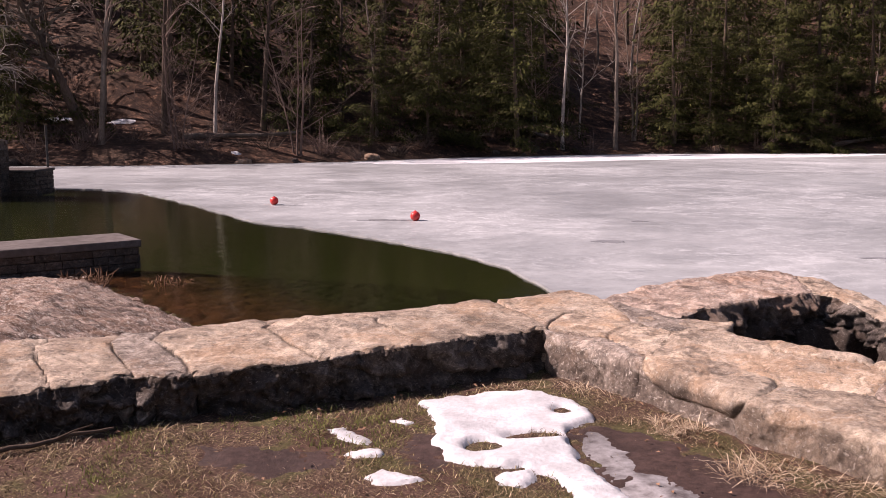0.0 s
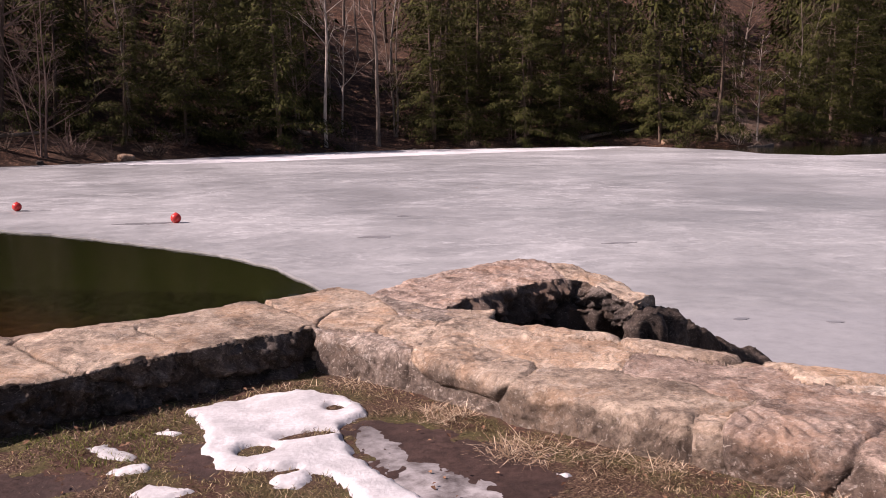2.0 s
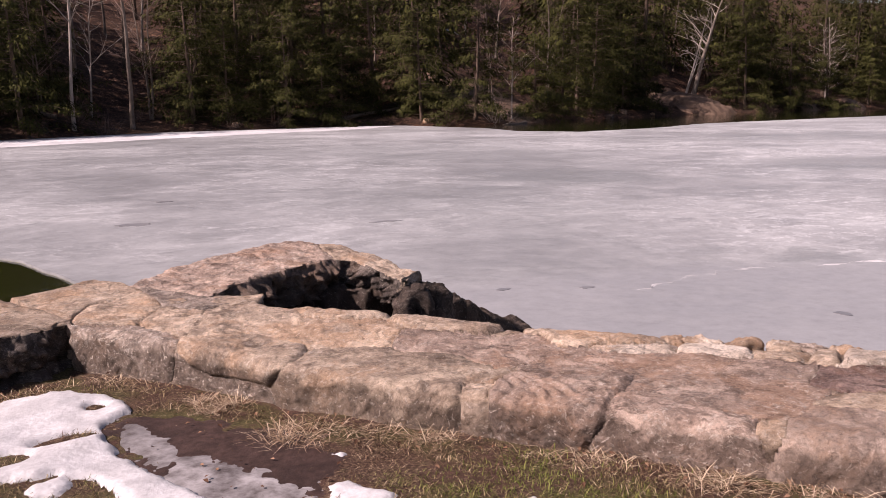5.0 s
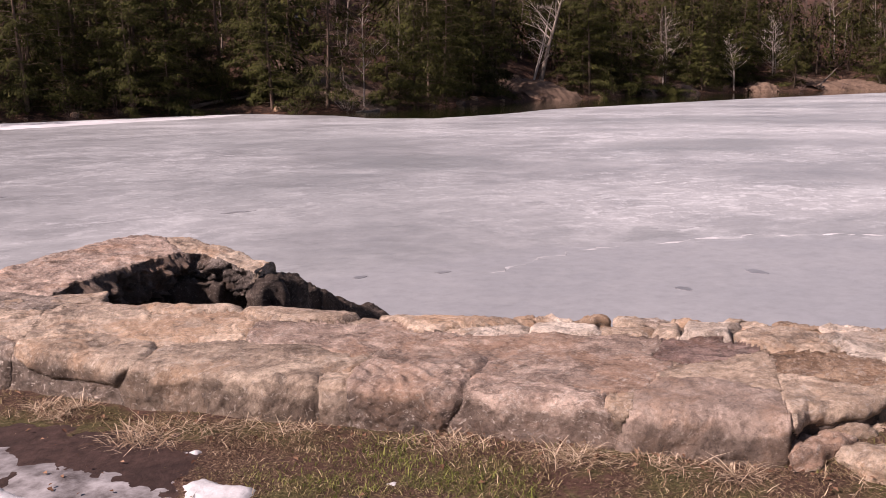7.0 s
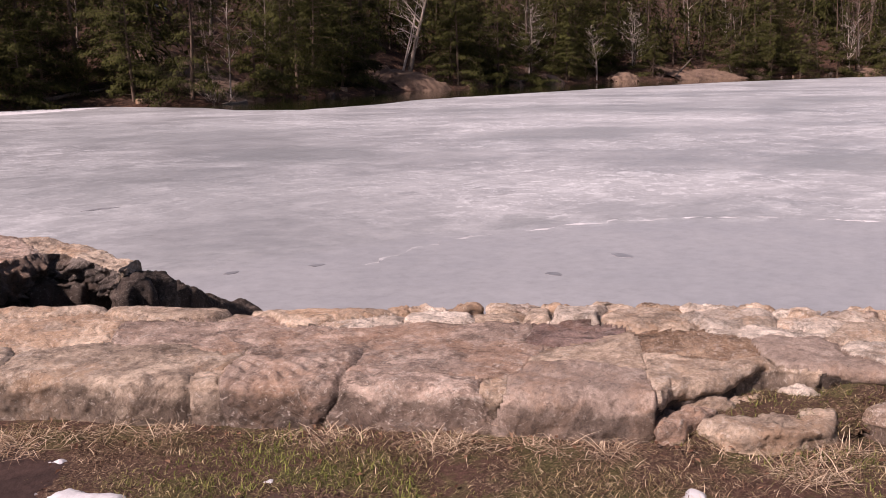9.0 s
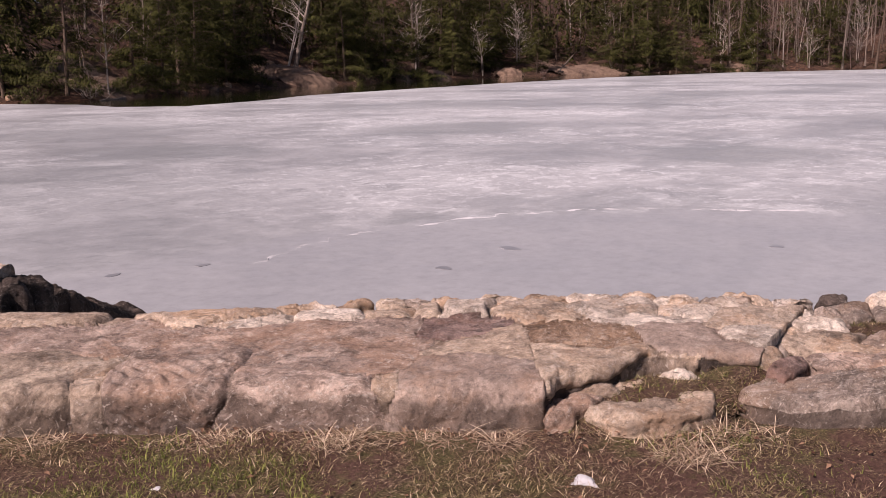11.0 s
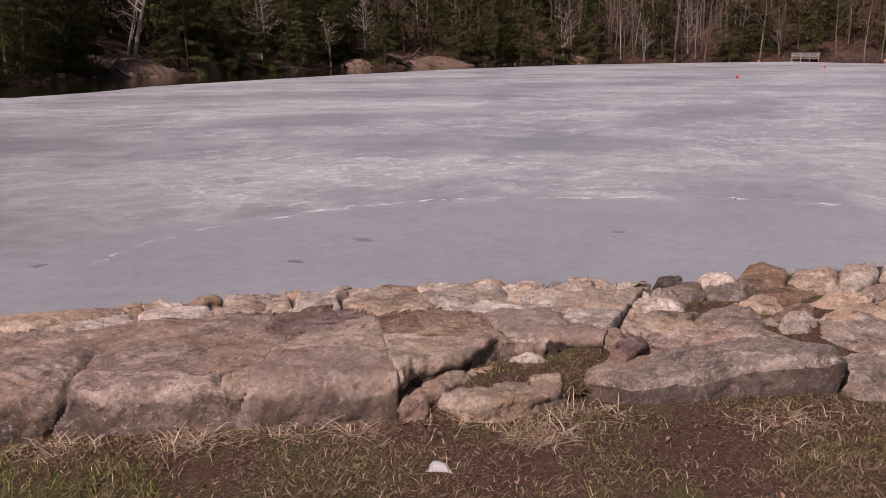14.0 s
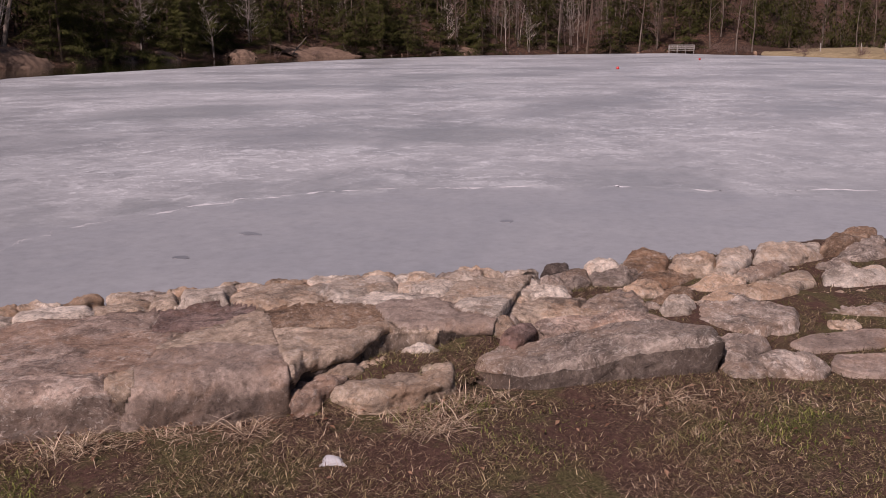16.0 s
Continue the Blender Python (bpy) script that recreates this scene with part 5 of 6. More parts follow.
def conifer(seed, height, width, low=0.1, thin=1.0, spray=1.0):
    """A hemlock: a straight stem and drooping feathery boughs of many small needle sprays, with gaps between them.
    The sprays' shading follows the round of their bough. Gives trunk, crown and the crown's normals."""
    rnd = random.Random(seed)
    tv, tf, cv, cf, cn = [], [], [], [], []
    trunk = limb(Vector((0, 0, -0.3)), Vector((rnd.uniform(-0.04, 0.04), rnd.uniform(-0.04, 0.04), 1)), height, 0.02, rnd, 10)
    tube(tv, tf, trunk, [height * 0.015 * (1.2 - 1.1 * i / 10) for i in range(11)], 6)
    z = height * low
    while z < height * 0.98:
        k = z / height
        a = min(int(k * 10), 9)
        start = trunk[a].lerp(trunk[a + 1], k * 10 - a)
        reach_out = width * (1.04 - k) ** 0.55 * rnd.uniform(0.35, 1.25) + 0.3
        an = rnd.uniform(0, 2 * math.pi)
        br = limb(start, Vector((math.cos(an), math.sin(an), rnd.uniform(0.05, 0.5))), reach_out, 0.10, rnd, 6, 0.09)
        tube(tv, tf, br[::3], [0.035, 0.02, 0.005], 3)
        fan = Vector((-math.sin(an), math.cos(an), 0))
        for _ in range(int(reach_out * 58 * thin)):
            q = rnd.uniform(0.12, 1.0) ** 0.8 * 6
            b = min(int(q), 5)
            core = br[b].lerp(br[b + 1], q - b)
            wide = (0.12 + 0.30 * math.sin(math.pi * min(1, q / 6.6))) * reach_out * 0.55
            u, v = rnd.gauss(0, 0.5), rnd.gauss(0, 0.5)
            c = core + fan * u * wide + Vector((0, 0, v * 0.26 * spray - 0.16 * abs(u) * wide))
            side = (br[b + 1] - br[b]).normalized()
            w = (side * 0.8 + fan * u * 1.2 + Vector((rnd.uniform(-0.6, 0.6), rnd.uniform(-0.6, 0.6), rnd.uniform(-1.3, 0.10)))).normalized()
            ln = rnd.uniform(0.09, 0.25) * spray
            across = w.cross(Vector((rnd.uniform(-0.9, 0.9), rnd.uniform(-0.9, 0.9), 1))).normalized() * ln * rnd.uniform(0.13, 0.26)
            away = (Vector((math.cos(an), math.sin(an), 0)) * 0.55 + fan * u * 0.8 + Vector((0, 0, 0.45 + v * 0.8)) + Vector((rnd.gauss(0, 0.10), rnd.gauss(0, 0.10), rnd.gauss(0, 0.10)))).normalized()
            m = len(cv)
            tip = c + w * ln + Vector((0, 0, -0.12 * ln))
            tri = [c + across, tip, c - across]
            if (tri[1] - tri[0]).cross(tri[2] - tri[0]).dot(away) < 0:
                tri.reverse()
            cv += tri
            cn += [away] * 3
            cf += [(m, m + 1, m + 2)]
        z += rnd.uniform(0.06, 0.20) * (0.6 + 0.04 * height)
    return (tv, tf, BARK_BROWN), (cv, cf, NEEDLES, cn)


def tree_thing(name, parts, at, turn, scale, label, group):
    ob = empty(name, at, turn)
    ob.scale = (scale, scale, scale)
    for part_name, (v, f, material, *soft) in zip(("trunk", "crown"), parts):
        mesh_object(part_name, v, f, material, ob, smooth=part_name == "trunk" or bool(soft), normals=soft[0] if soft else None)
    return tagged(ob, label, "tree", group)


HEM = "dark green hemlock on the leaf-strewn far bank"
BARE = "leafless grey tree on the wooded far bank"
PALE = "leafless pale-barked tree on the wooded far bank"
WOODS = "trees on the far shore"


def stand(kind, x, y, turn, scale):
    """Put up a tree of a kind; the first of each is built, the rest are copies."""
    name, build, label, made = kind
    at = (x, y, ground_height(x, y) - 0.05)
    if not made:
        made.append(tree_thing(name, build(), at, turn, scale, label, WOODS))
        return made[0]
    ob = copy_thing(made[0], pose(*at, 0, 0, math.degrees(turn)))
    ob.scale = (scale, scale, scale)
    return ob


HEMLOCKS = []
for s, h, w, lo, th in ((1, 13, 4.6, 0.08, 1.0), (2, 15, 5.0, 0.12, 1.0), (3, 10, 4.4, 0.05, 1.1), (4, 7.0, 3.6, 0.04, 1.2), (5, 17, 4.8, 0.20, 0.9)):
    HEMLOCKS.append(("hemlock_tree", lambda s=s, h=h, w=w, lo=lo, th=th: conifer(s, h, w, lo, th), HEM, []))
BARES = []
for s, h, r, fk, bk, fi in ((11, 13, 0.16, 1, BARK_GREY, 0.35), (12, 15, 0.20, 1, BARK_BROWN, 0.4), (13, 11, 0.10, 2, BARK_GREY, 0.25), (14, 9, 0.07, 3, TWIG, 0.15), (15, 16, 0.18, 1, BARK_GREY, 0.5)):
    BARES.append(("bare_tree", lambda s=s, h=h, r=r, fk=fk, bk=bk, fi=fi: bare_tree(s, h, r, forks=fk, bark=bk, first=fi, twig=TWIG), BARE, []))
PALES = []
for s, h, r, fk, fi in ((21, 12, 0.11, 1, 0.3), (22, 11, 0.08, 3, 0.2), (23, 14, 0.13, 1, 0.45), (24, 9, 0.07, 2, 0.2)):
    PALES.append(("pale_tree", lambda s=s, h=h, r=r, fk=fk, fi=fi: bare_tree(s, h, r, forks=fk, bark=BARK_PALE, first=fi), PALE, []))
DEEP = [[conifer(s, h, w, lo, th, 3.0) for s, h, w, lo, th in ((6, 14, 4.8, 0.06, 0.11), (7, 16, 5.0, 0.10, 0.11), (8, 11, 4.4, 0.05, 0.13))],
        [bare_tree(s, h, r, bark=bk, first=0.3, twig=TWIG, dense=0.5) for s, h, r, bk in ((16, 14, 0.16, BARK_GREY), (17, 15, 0.18, BARK_BROWN), (18, 12, 0.12, BARK_GREY))]]
WOOD_MATERIALS = [BARK_BROWN, NEEDLES, BARK_GREY, TWIG]


class Woods:
    """Trees too deep in the woods to tell apart, gathered into one mesh."""

    def __init__(self):
        self.verts, self.loops, self.counts, self.mats, self.total, self.kinds, self.normals = [], [], [], [], 0, {}, []

    def add(self, parts, x, y, turn, scale):
        key = id(parts)
        if key not in self.kinds:
            v = np.array([tuple(p) for one in parts for p in one[0]])
            plain = np.array([tuple(p) for one in parts for p in (one[3] if len(one) > 3 else [Vector((0, 0, 0))] * len(one[0]))])
            loops, counts, mats, off = [], [], [], 0
            for part_v, part_f, material, *_ in parts:
                for f in part_f:
                    loops += [i + off for i in f]
                    counts.append(len(f))
                    mats.append(WOOD_MATERIALS.index(material))
                off += len(part_v)
            self.kinds[key] = v, plain, np.array(loops), np.array(counts), np.array(mats)
        v, plain, loops, counts, mats = self.kinds[key]
        c, s = math.cos(turn), math.sin(turn)
        w = np.stack([v[:, 0] * c - v[:, 1] * s, v[:, 0] * s + v[:, 1] * c, v[:, 2]], 1) * scale + (x, y, ground_height(x, y) - 0.05)
        self.verts.append(w)
        self.normals.append(np.stack([plain[:, 0] * c - plain[:, 1] * s, plain[:, 0] * s + plain[:, 1] * c, plain[:, 2]], 1))
        self.loops.append(loops + self.total)
        self.counts.append(counts)
        self.mats.append(mats)
        self.total += len(w)

    def build(self, name, label):
        me = bpy.data.meshes.new(name)
        verts, loops, counts = np.concatenate(self.verts), np.concatenate(self.loops), np.concatenate(self.counts)
        me.vertices.add(len(verts))
        me.vertices.foreach_set("co", verts.ravel())
        me.loops.add(len(loops))
        me.loops.foreach_set("vertex_index", loops)
        me.polygons.add(len(counts))
        me.polygons.foreach_set("loop_start", np.r_[0, np.cumsum(counts)[:-1]])
        for m in WOOD_MATERIALS:
            me.materials.append(m)
        me.polygons.foreach_set("material_index", np.concatenate(self.mats))
        me.update(calc_edges=True)
        me.polygons.foreach_set("use_smooth", [True] * len(me.polygons))
        me.normals_split_custom_set_from_vertices(np.concatenate(self.normals))
        return tagged(new(name, me), label, "woods", kind="stuff")

rnd = random.Random(77)


def bank_point(k, back):
    """A place back metres behind the far shore, k running along it from 0 to 1."""
    line = [Vector((x, y)) for x, y in SHORE[0:20]]
    seg = [(b - a).length for a, b in zip(line, line[1:])]
    s = k * sum(seg)
    for a, b, ln in zip(line, line[1:], seg):
        if s <= ln:
            break
        s -= ln
    d = (b - a).normalized()
    p = a + d * min(s, ln) + Vector((-d.y, d.x)) * back
    return p.x, p.y


taken = []


def free(x, y, gap):
    if any((x - a) ** 2 + (y - b) ** 2 < gap * gap for a, b in taken):
        return False
    taken.append((x, y))
    return True


# trees that stand out on the far shore: kind, place, turn, size
HEROES = [
    (PALES[0], 10.6, 73.5, 0.4, 0.85), (PALES[2], 17.6, 89.5, 1.0, 1.0), (PALES[2], -14.3, 58.9, 2.0, 1.0), (BARES[1], -17.4, 58.7, 0.5, 1.0), (BARES[0], -21.8, 60.7, 1.5, 0.9),
    (BARES[1], -7.5, 68.1, 0.2, 0.9), (BARES[1], -1.2, 72.2, 2.2, 0.9), (HEMLOCKS[1], 23.1, 78.4, 0.3, 1.0), (HEMLOCKS[2], 27.0, 76.0, 1.3, 1.1), (HEMLOCKS[2], 19.0, 76.5, 2.3, 1.1),
    (HEMLOCKS[3], 31.0, 75.0, 0.9, 1.1), (HEMLOCKS[0], 35.0, 77.0, 0.1, 1.0), (PALES[1], 101.5, 83.4, 0.3, 1.0), (PALES[1], 128.0, 84.0, 1.9, 1.0), (BARES[4], 144.2, 84.5, 0.5, 1.1),
    (PALES[2], 146.6, 85.1, 2.5, 1.1), (PALES[0], 151.3, 80.7, 0.9, 0.9), (BARES[0], 57.2, 92.2, 0.2, 1.0), (PALES[2], 57.7, 100.1, 0.7, 1.0), (HEMLOCKS[2], 52.0, 72.0, 0.4, 0.95),
    (HEMLOCKS[0], 55.5, 74.5, 1.4, 0.9), (HEMLOCKS[2], 58.5, 76.0, 2.4, 1.1), (HEMLOCKS[3], 63.5, 77.5, 0.7, 1.2), (HEMLOCKS[2], 66.5, 79.5, 3.0, 1.0), (HEMLOCKS[0], 86.0, 83.5, 2.0, 0.9), (HEMLOCKS[3], 90.0, 82.5, 1.0, 1.2),
    (HEMLOCKS[2], 112.0, 84.5, 0.1, 1.0), (HEMLOCKS[3], 117.0, 83.5, 1.1, 1.3), (HEMLOCKS[0], 121.0, 85.0, 2.1, 1.0), (HEMLOCKS[1], 205.0, 22.0, 0.4, 0.8), (HEMLOCKS[0], 209.0, 14.0, 1.4, 0.7), (HEMLOCKS[2], 213.0, 8.0, 1.4, 0.7),
]
for kind, x, y, turn, scale in HEROES:
    taken.append((x, y))
    stand(kind, x, y, turn, scale)
taken += [(78.6, 83.3), (76.0, 82.0), (81.0, 84.0), (148.5, 81.5), (130.0, 80.0)]
# bearings, in degrees from north, between which the far bank lies bare
BARE_BANK = [(40.8, 45.4), (49.1, 50.1), (51.2, 52.7), (55.3, 57.2), (57.9, 62.2), (63.2, 64.3)]
# how much hemlock there is, bearing by bearing
GREEN = [(-22.0, 0.25), (-9.0, 0.50), (6.3, 0.95), (12.6, 0.06), (29.0, 0.86), (33.0, 0.35), (55.0, 0.93), (68.0, 0.75), (81.5, 0.14), (999.0, 0.4)]

# woods behind the far shore: those at its edge tree by tree, the rest together
deep_woods = Woods()
for i in range(2700):
    k, back = rnd.random(), rnd.uniform(1.0, 38) if i % 3 else rnd.uniform(0.8, 10)
    x, y = bank_point(k, back)
    bearing = math.degrees(math.atan2(x, y))
    level = x > 120 and y < 24
    slope = -23 < bearing < -7.5
    gap = (3.0 if slope else 2.6 if back < 9 else 3.0) + 0.04 * back
    if 28.6 < bearing < 34.2 and 4 < back < 34 and x > 30:
        continue
    if back < (12 if bearing < 46 else 9) and any(p < bearing < q for p, q in BARE_BANK):
        continue
    if back > 26 and rnd.random() < 0.6:
        continue
    if lake_distance(x, y) < (30 if level else 0.7) or not free(x, y, gap):
        continue
    green = next(g for end, g in GREEN if bearing < end)
    turn = rnd.uniform(0, 6.28)
    conifers = rnd.random() < green and not (slope and back < 6.5)
    # trees left of x -34 lie mostly out of view, added to shade the slope
    if back > 9 or x < -34:
        deep_woods.add(rnd.choice(DEEP[0 if conifers else 1]), x, y, turn, rnd.uniform(0.75, 1.15))
    elif conifers:
        stand(rnd.choice(HEMLOCKS[:3] + HEMLOCKS[4:] if slope else HEMLOCKS if back > 5 else HEMLOCKS[2:4]), x, y, turn, rnd.uniform(0.8, 1.2))
    elif rnd.random() < (0.97 if x < 8 else 0.85):
        stand(rnd.choice(BARES), x, y, turn, rnd.uniform(0.75, 1.2))
    else:
        stand(rnd.choice(PALES), x, y, turn, rnd.uniform(0.75, 1.15))

for i in range(900):
    x, y = bank_point(rnd.uniform(0.72, 1.0), rnd.uniform(6, 48))
    if lake_distance(x, y) < 6 or (x > 120 and y < 24) or not free(x, y, 2.2):
        continue
    deep_woods.add(rnd.choice(DEEP[0 if rnd.random() < 0.3 else 1]), x, y, rnd.uniform(0, 6.28), rnd.uniform(0.75, 1.1))

# the woods round the head of the lake, behind the field
for i in range(300):
    x, y = rnd.uniform(168, 262), rnd.uniform(-75, 60)
    if lake_distance(x, y) < (22 if y < 12 else 3) or not free(x, y, 2.8):
        continue
    deep_woods.add(rnd.choice(DEEP[1 if rnd.random() < 0.75 else 0]), x, y, rnd.uniform(0, 6.28), rnd.uniform(0.8, 1.15))
deep_woods.build("far_woods", "dense hemlock and leafless woods covering the hill")

# the big leaning tree with hanging pale twigs at the near end of the far bank
lean_tree = tree_thing("leaning_tree", bare_tree(31, 15, 0.36, (-0.32, -0.05), 1, 0.28, 0.12, BARK_BROWN, BARK_GREY, 2.2, 0.04), (-21.8, 57.6, 1.5), 0.0, 1.0, "big leaning leafless tree with drooping pale twigs", WOODS)
tree_thing("leaning_tree", bare_tree(32, 13, 0.15, (0.12, -0.25), 1, 0.2, 0.16, BARK_PALE, BARK_PALE, 2.4, 0.06), (-27.0, 54.5, 1.0), 0.0, 1.0, "leafless tree hanging pale twigs over the shore", WOODS)
tree_thing("leaning_tree", bare_tree(33, 15, 0.30, (0.18, -0.06), 1, 0.3, 0.0, BARK_GREY, BARK_PALE, 1.0, 0.05), (79.6, 84.2, 2.0), 0.0, 1.0, "leaning leafless tree rooted on an eroded sandy bank", WOODS)
tree_thing("leaning_tree", bare_tree(34, 11, 0.14, (0.32, -0.1), 2, 0.3, 0.0, BARK_PALE, BARK_PALE, 0.9, 0.05), (77.4, 83.3, 1.7), 0.0, 1.0, "slender leaning pale tree rooted on an eroded sandy bank", WOODS)

# ---- red buoys lying on the ice ----
def buoy(x, y, r=0.13):
    ob = empty("buoy", (x, y, 0.035))
    bm = bmesh.new()
    bmesh.ops.create_uvsphere(bm, u_segments=28, v_segments=16, radius=r, matrix=Matrix.Translation((0, 0, r * 0.93)))
    part("float", bm, RED, ob, smooth=True)
    bm = bmesh.new()
    bmesh.ops.create_cone(bm, cap_ends=True, segments=12, radius1=0.026, radius2=0.02, depth=0.03, matrix=Matrix.Translation((0, 0, r * 1.92)))
    part("eye", bm, RED, ob)
    return tagged(ob, "round red plastic buoy frozen into the ice", "buoy", "buoys on the lake")


for x, y in ((-0.76, 24.3), (-5.25, 28.8), (83.1, 16.9), (121.7, 14.6)):
    buoy(x, y)


# ---- the far bank's details ----
def mound(name, x, y, rx, ry, high, material, seed, label, category="bank", cells=26):
    """A hump of bare earth or a drift of snow laid on the land."""
    verts, faces = [], []
    side = np.linspace(-1, 1, cells + 1)
    base = land(*np.meshgrid(x + side * rx, y + side * ry, indexing="ij"))
    for i in range(cells + 1):
        for j in range(cells + 1):
            u, v = 2 * i / cells - 1, 2 * j / cells - 1
            px, py = x + u * rx, y + v * ry
            d = math.hypot(u, v) * (1 + 0.35 * noise.fractal(Vector((u * 2, v * 2, seed)), 0.8, 2.0, 4))
            lift = high * (1 - d * d) + 0.22 * high * noise.fractal(Vector((px * 1.1, py * 1.1, seed)), 0.7, 2.1, 5)
            verts.append((u * rx, v * ry, base[i, j] + max(lift, -0.3)))
    for i in range(cells):
        for j in range(cells):
            a = i * (cells + 1) + j
            faces.append((a, a + cells + 1, a + cells + 2, a + 1))
    ob = mesh_object(name, verts, faces, material, at=(x, y, 0))
    return tagged(ob, label, category)


def at_bearing(degrees, back):
    """The place back metres behind the far shore, seen from the wall at a bearing."""
    way = Vector((math.sin(radians(degrees)), math.cos(radians(degrees))))
    far = max(d for d in np.arange(30.0, 260.0, 0.5) if lake_distance(way.x * d, way.y * d) < 0)
    return way.x * (far + back), way.y * (far + back)


SAND = simple("sandy_eroded_earth", (0.12, 0.078, 0.055), (0.26, 0.178, 0.128), 1.6, 0.95, 0.9, 0.12)
for i, (bearing, back, wide, deep, h) in enumerate(((43.6, 5.0, 4.0, 7.0, 1.2), (49.6, 2.2, 1.6, 1.8, 0.6), (51.9, 2.2, 2.2, 2.0, 0.8), (56.2, 2.2, 2.6, 2.0, 0.8), (59.2, 6.0, 3.4, 8.0, 0.6), (61.3, 5.0, 3.0, 6.0, 0.5), (63.7, 2.0, 2.2, 2.0, 0.6), (69.5, 3.0, 6.0, 3.0, 0.6))):
    x, y = at_bearing(bearing, back)
    mound("earth_bank", x, y, wide, deep, h, SAND, i * 1.7, "bare sandy eroded bank above the waterline", cells=34)
x, y = at_bearing(31.3, 11.0)
mound("earth_bank", x, y, 4.6, 8.0, 0.45, SAND, 19.0, "bare leaf-strewn slope between the trees", cells=30)
mound("field", 168, -12, 34, 22, 0.25, DRY_FIELD, 40.0, "level field of dry straw-coloured grass by the shore", "field")
for i, (x, y, rx, ry) in enumerate(((-20.6, 60.4, 0.9, 0.35), (-12.5, 56.6, 0.3, 0.15), (-24.5, 60.5, 1.3, 0.25), (55.0, 99.0, 1.0, 0.5))):
    mound("snow_patch", x, y, rx, ry, 0.10, SNOW, 50 + i, "thin patch of old snow on brown leaves", "snow", 16)


def brush(seed, count, high, material):
    """A leafless bush of many thin stems."""
    r = random.Random(seed)
    v, f = [], []
    for _ in range(count):
        st = limb(Vector((r.uniform(-0.3, 0.3), r.uniform(-0.3, 0.3), -0.1)), Vector((r.uniform(-1, 1), r.uniform(-1, 1), r.uniform(0.6, 1.6))), high * r.uniform(0.6, 1.2), 0.2, r, 5)
        tube(v, f, st[1::2], [0.018, 0.012, 0.006], 3)
        for _ in range(3):
            k = r.randint(1, 5)
            tw = limb(st[k], Vector((r.uniform(-1, 1), r.uniform(-1, 1), r.uniform(-0.2, 1))), high * r.uniform(0.2, 0.45), 0.2, r, 3)
            tube(v, f, tw[::3], [0.010, 0.005], 3)
    return v, f, material


BUSHES = [brush(61, 16, 1.6, TWIG), brush(62, 22, 1.2, TWIG), brush(63, 14, 2.2, BARK_PALE), brush(64, 18, 1.5, BARK_BROWN)]
made_bush = {}
for i in range(200):
    k, back = rnd.random(), rnd.uniform(-0.3, 5.0)
    x, y = bank_point(k, back)
    if i < 70:
        k, back = rnd.uniform(0.13, 0.33), rnd.uniform(1.0, 16.0)
        x, y = bank_point(k, back)
    kind = rnd.choice((0, 0, 1, 1, 3))
    at = (x, y, max(ground_height(x, y), 0.0))
    if kind not in made_bush:
        ob = mesh_object("bush", *BUSHES[kind], at=at, smooth=False)
        made_bush[kind] = tagged(ob, "leafless twiggy bush at the water's edge", "bush", "bushes along the shore")
    else:
        copy_thing(made_bush[kind], pose(*at, 0, 0, rnd.uniform(0, 360)) @ Matrix.Scale(1, 4)).scale = (rnd.uniform(0.7, 1.3),) * 3
pale_bush = mesh_object("bush", *BUSHES[2], at=(41.0, 66.3, 0.0), smooth=False)
tagged(pale_bush, "bare pale dead bush standing at the edge of the ice", "bush", "bushes along the shore")


def log_on_bank(a, b, r, seed):
    p, q = Vector(a), Vector(b)
    v, f = [], []
    rr = random.Random(seed)
    pts = [p.lerp(q, k / 6) + Vector((0, 0, 0.06 * math.sin(k + seed))) for k in range(7)]
    tube(v, f, [x - p for x in pts], [r * (1 - 0.08 * k) for k in range(7)], 8)
    for _ in range(4):
        s = pts[rr.randint(2, 6)] - p
        tube(v, f, limb(s, Vector((rr.uniform(-1, 1), rr.uniform(-1, 1), rr.uniform(0.1, 1))), rr.uniform(0.5, 1.6), 0.15, rr, 4), [0.05, 0.04, 0.03, 0.02, 0.012], 4)
    ob = mesh_object("fallen_log", v, f, BARK_GREY, at=a)
    return tagged(ob, "fallen grey tree trunk lying on the bank", "log", "fallen trunks")


for i, (ax, ay, bx, by, rise) in enumerate(((128.0, 76.5, 136.5, 79.0, 4.2), (139.0, 73.0, 144.5, 76.5, 1.6), (96.5, 81.2, 102.5, 83.0, 0.8), (74.0, 80.5, 79.5, 83.0, 0.6), (152.0, 68.0, 158.0, 70.0, 1.0), (-3.5, 66.0, 3.5, 69.0, 0.4), (30.0, 73.0, 36.5, 74.5, 0.3), (-16.0, 57.8, -9.5, 60.5, 0.3), (8.0, 72.0, 2.0, 74.0, 0.2), (44.5, 67.0, 41.0, 65.0, 0.3))):
    za = ground_height(ax, ay) + 0.1
    log_on_bank((ax, ay, max(za, 0.05)), (bx, by, max(ground_height(bx, by), za) + 0.1 + rise * 0.4), 0.18, i)

rock_colours = ("dark", "brown", "dark", "brown")
for i in range(45):
    x, y = bank_point(rnd.random(), rnd.uniform(-0.5, 1.8))
    s = rnd.uniform(0.4, 1.1)
    ob = boulder((x, y, max(ground_height(x, y), -0.05)), s, s * 0.7, s * 0.34, rnd.uniform(0, 3), rock_colours[i % 4], None, 500 + i, "rock", 0.2, count=22, rings=4)
    tagged(ob, "weathered boulder at the foot of the far bank", "rock", "rocks along the shore")


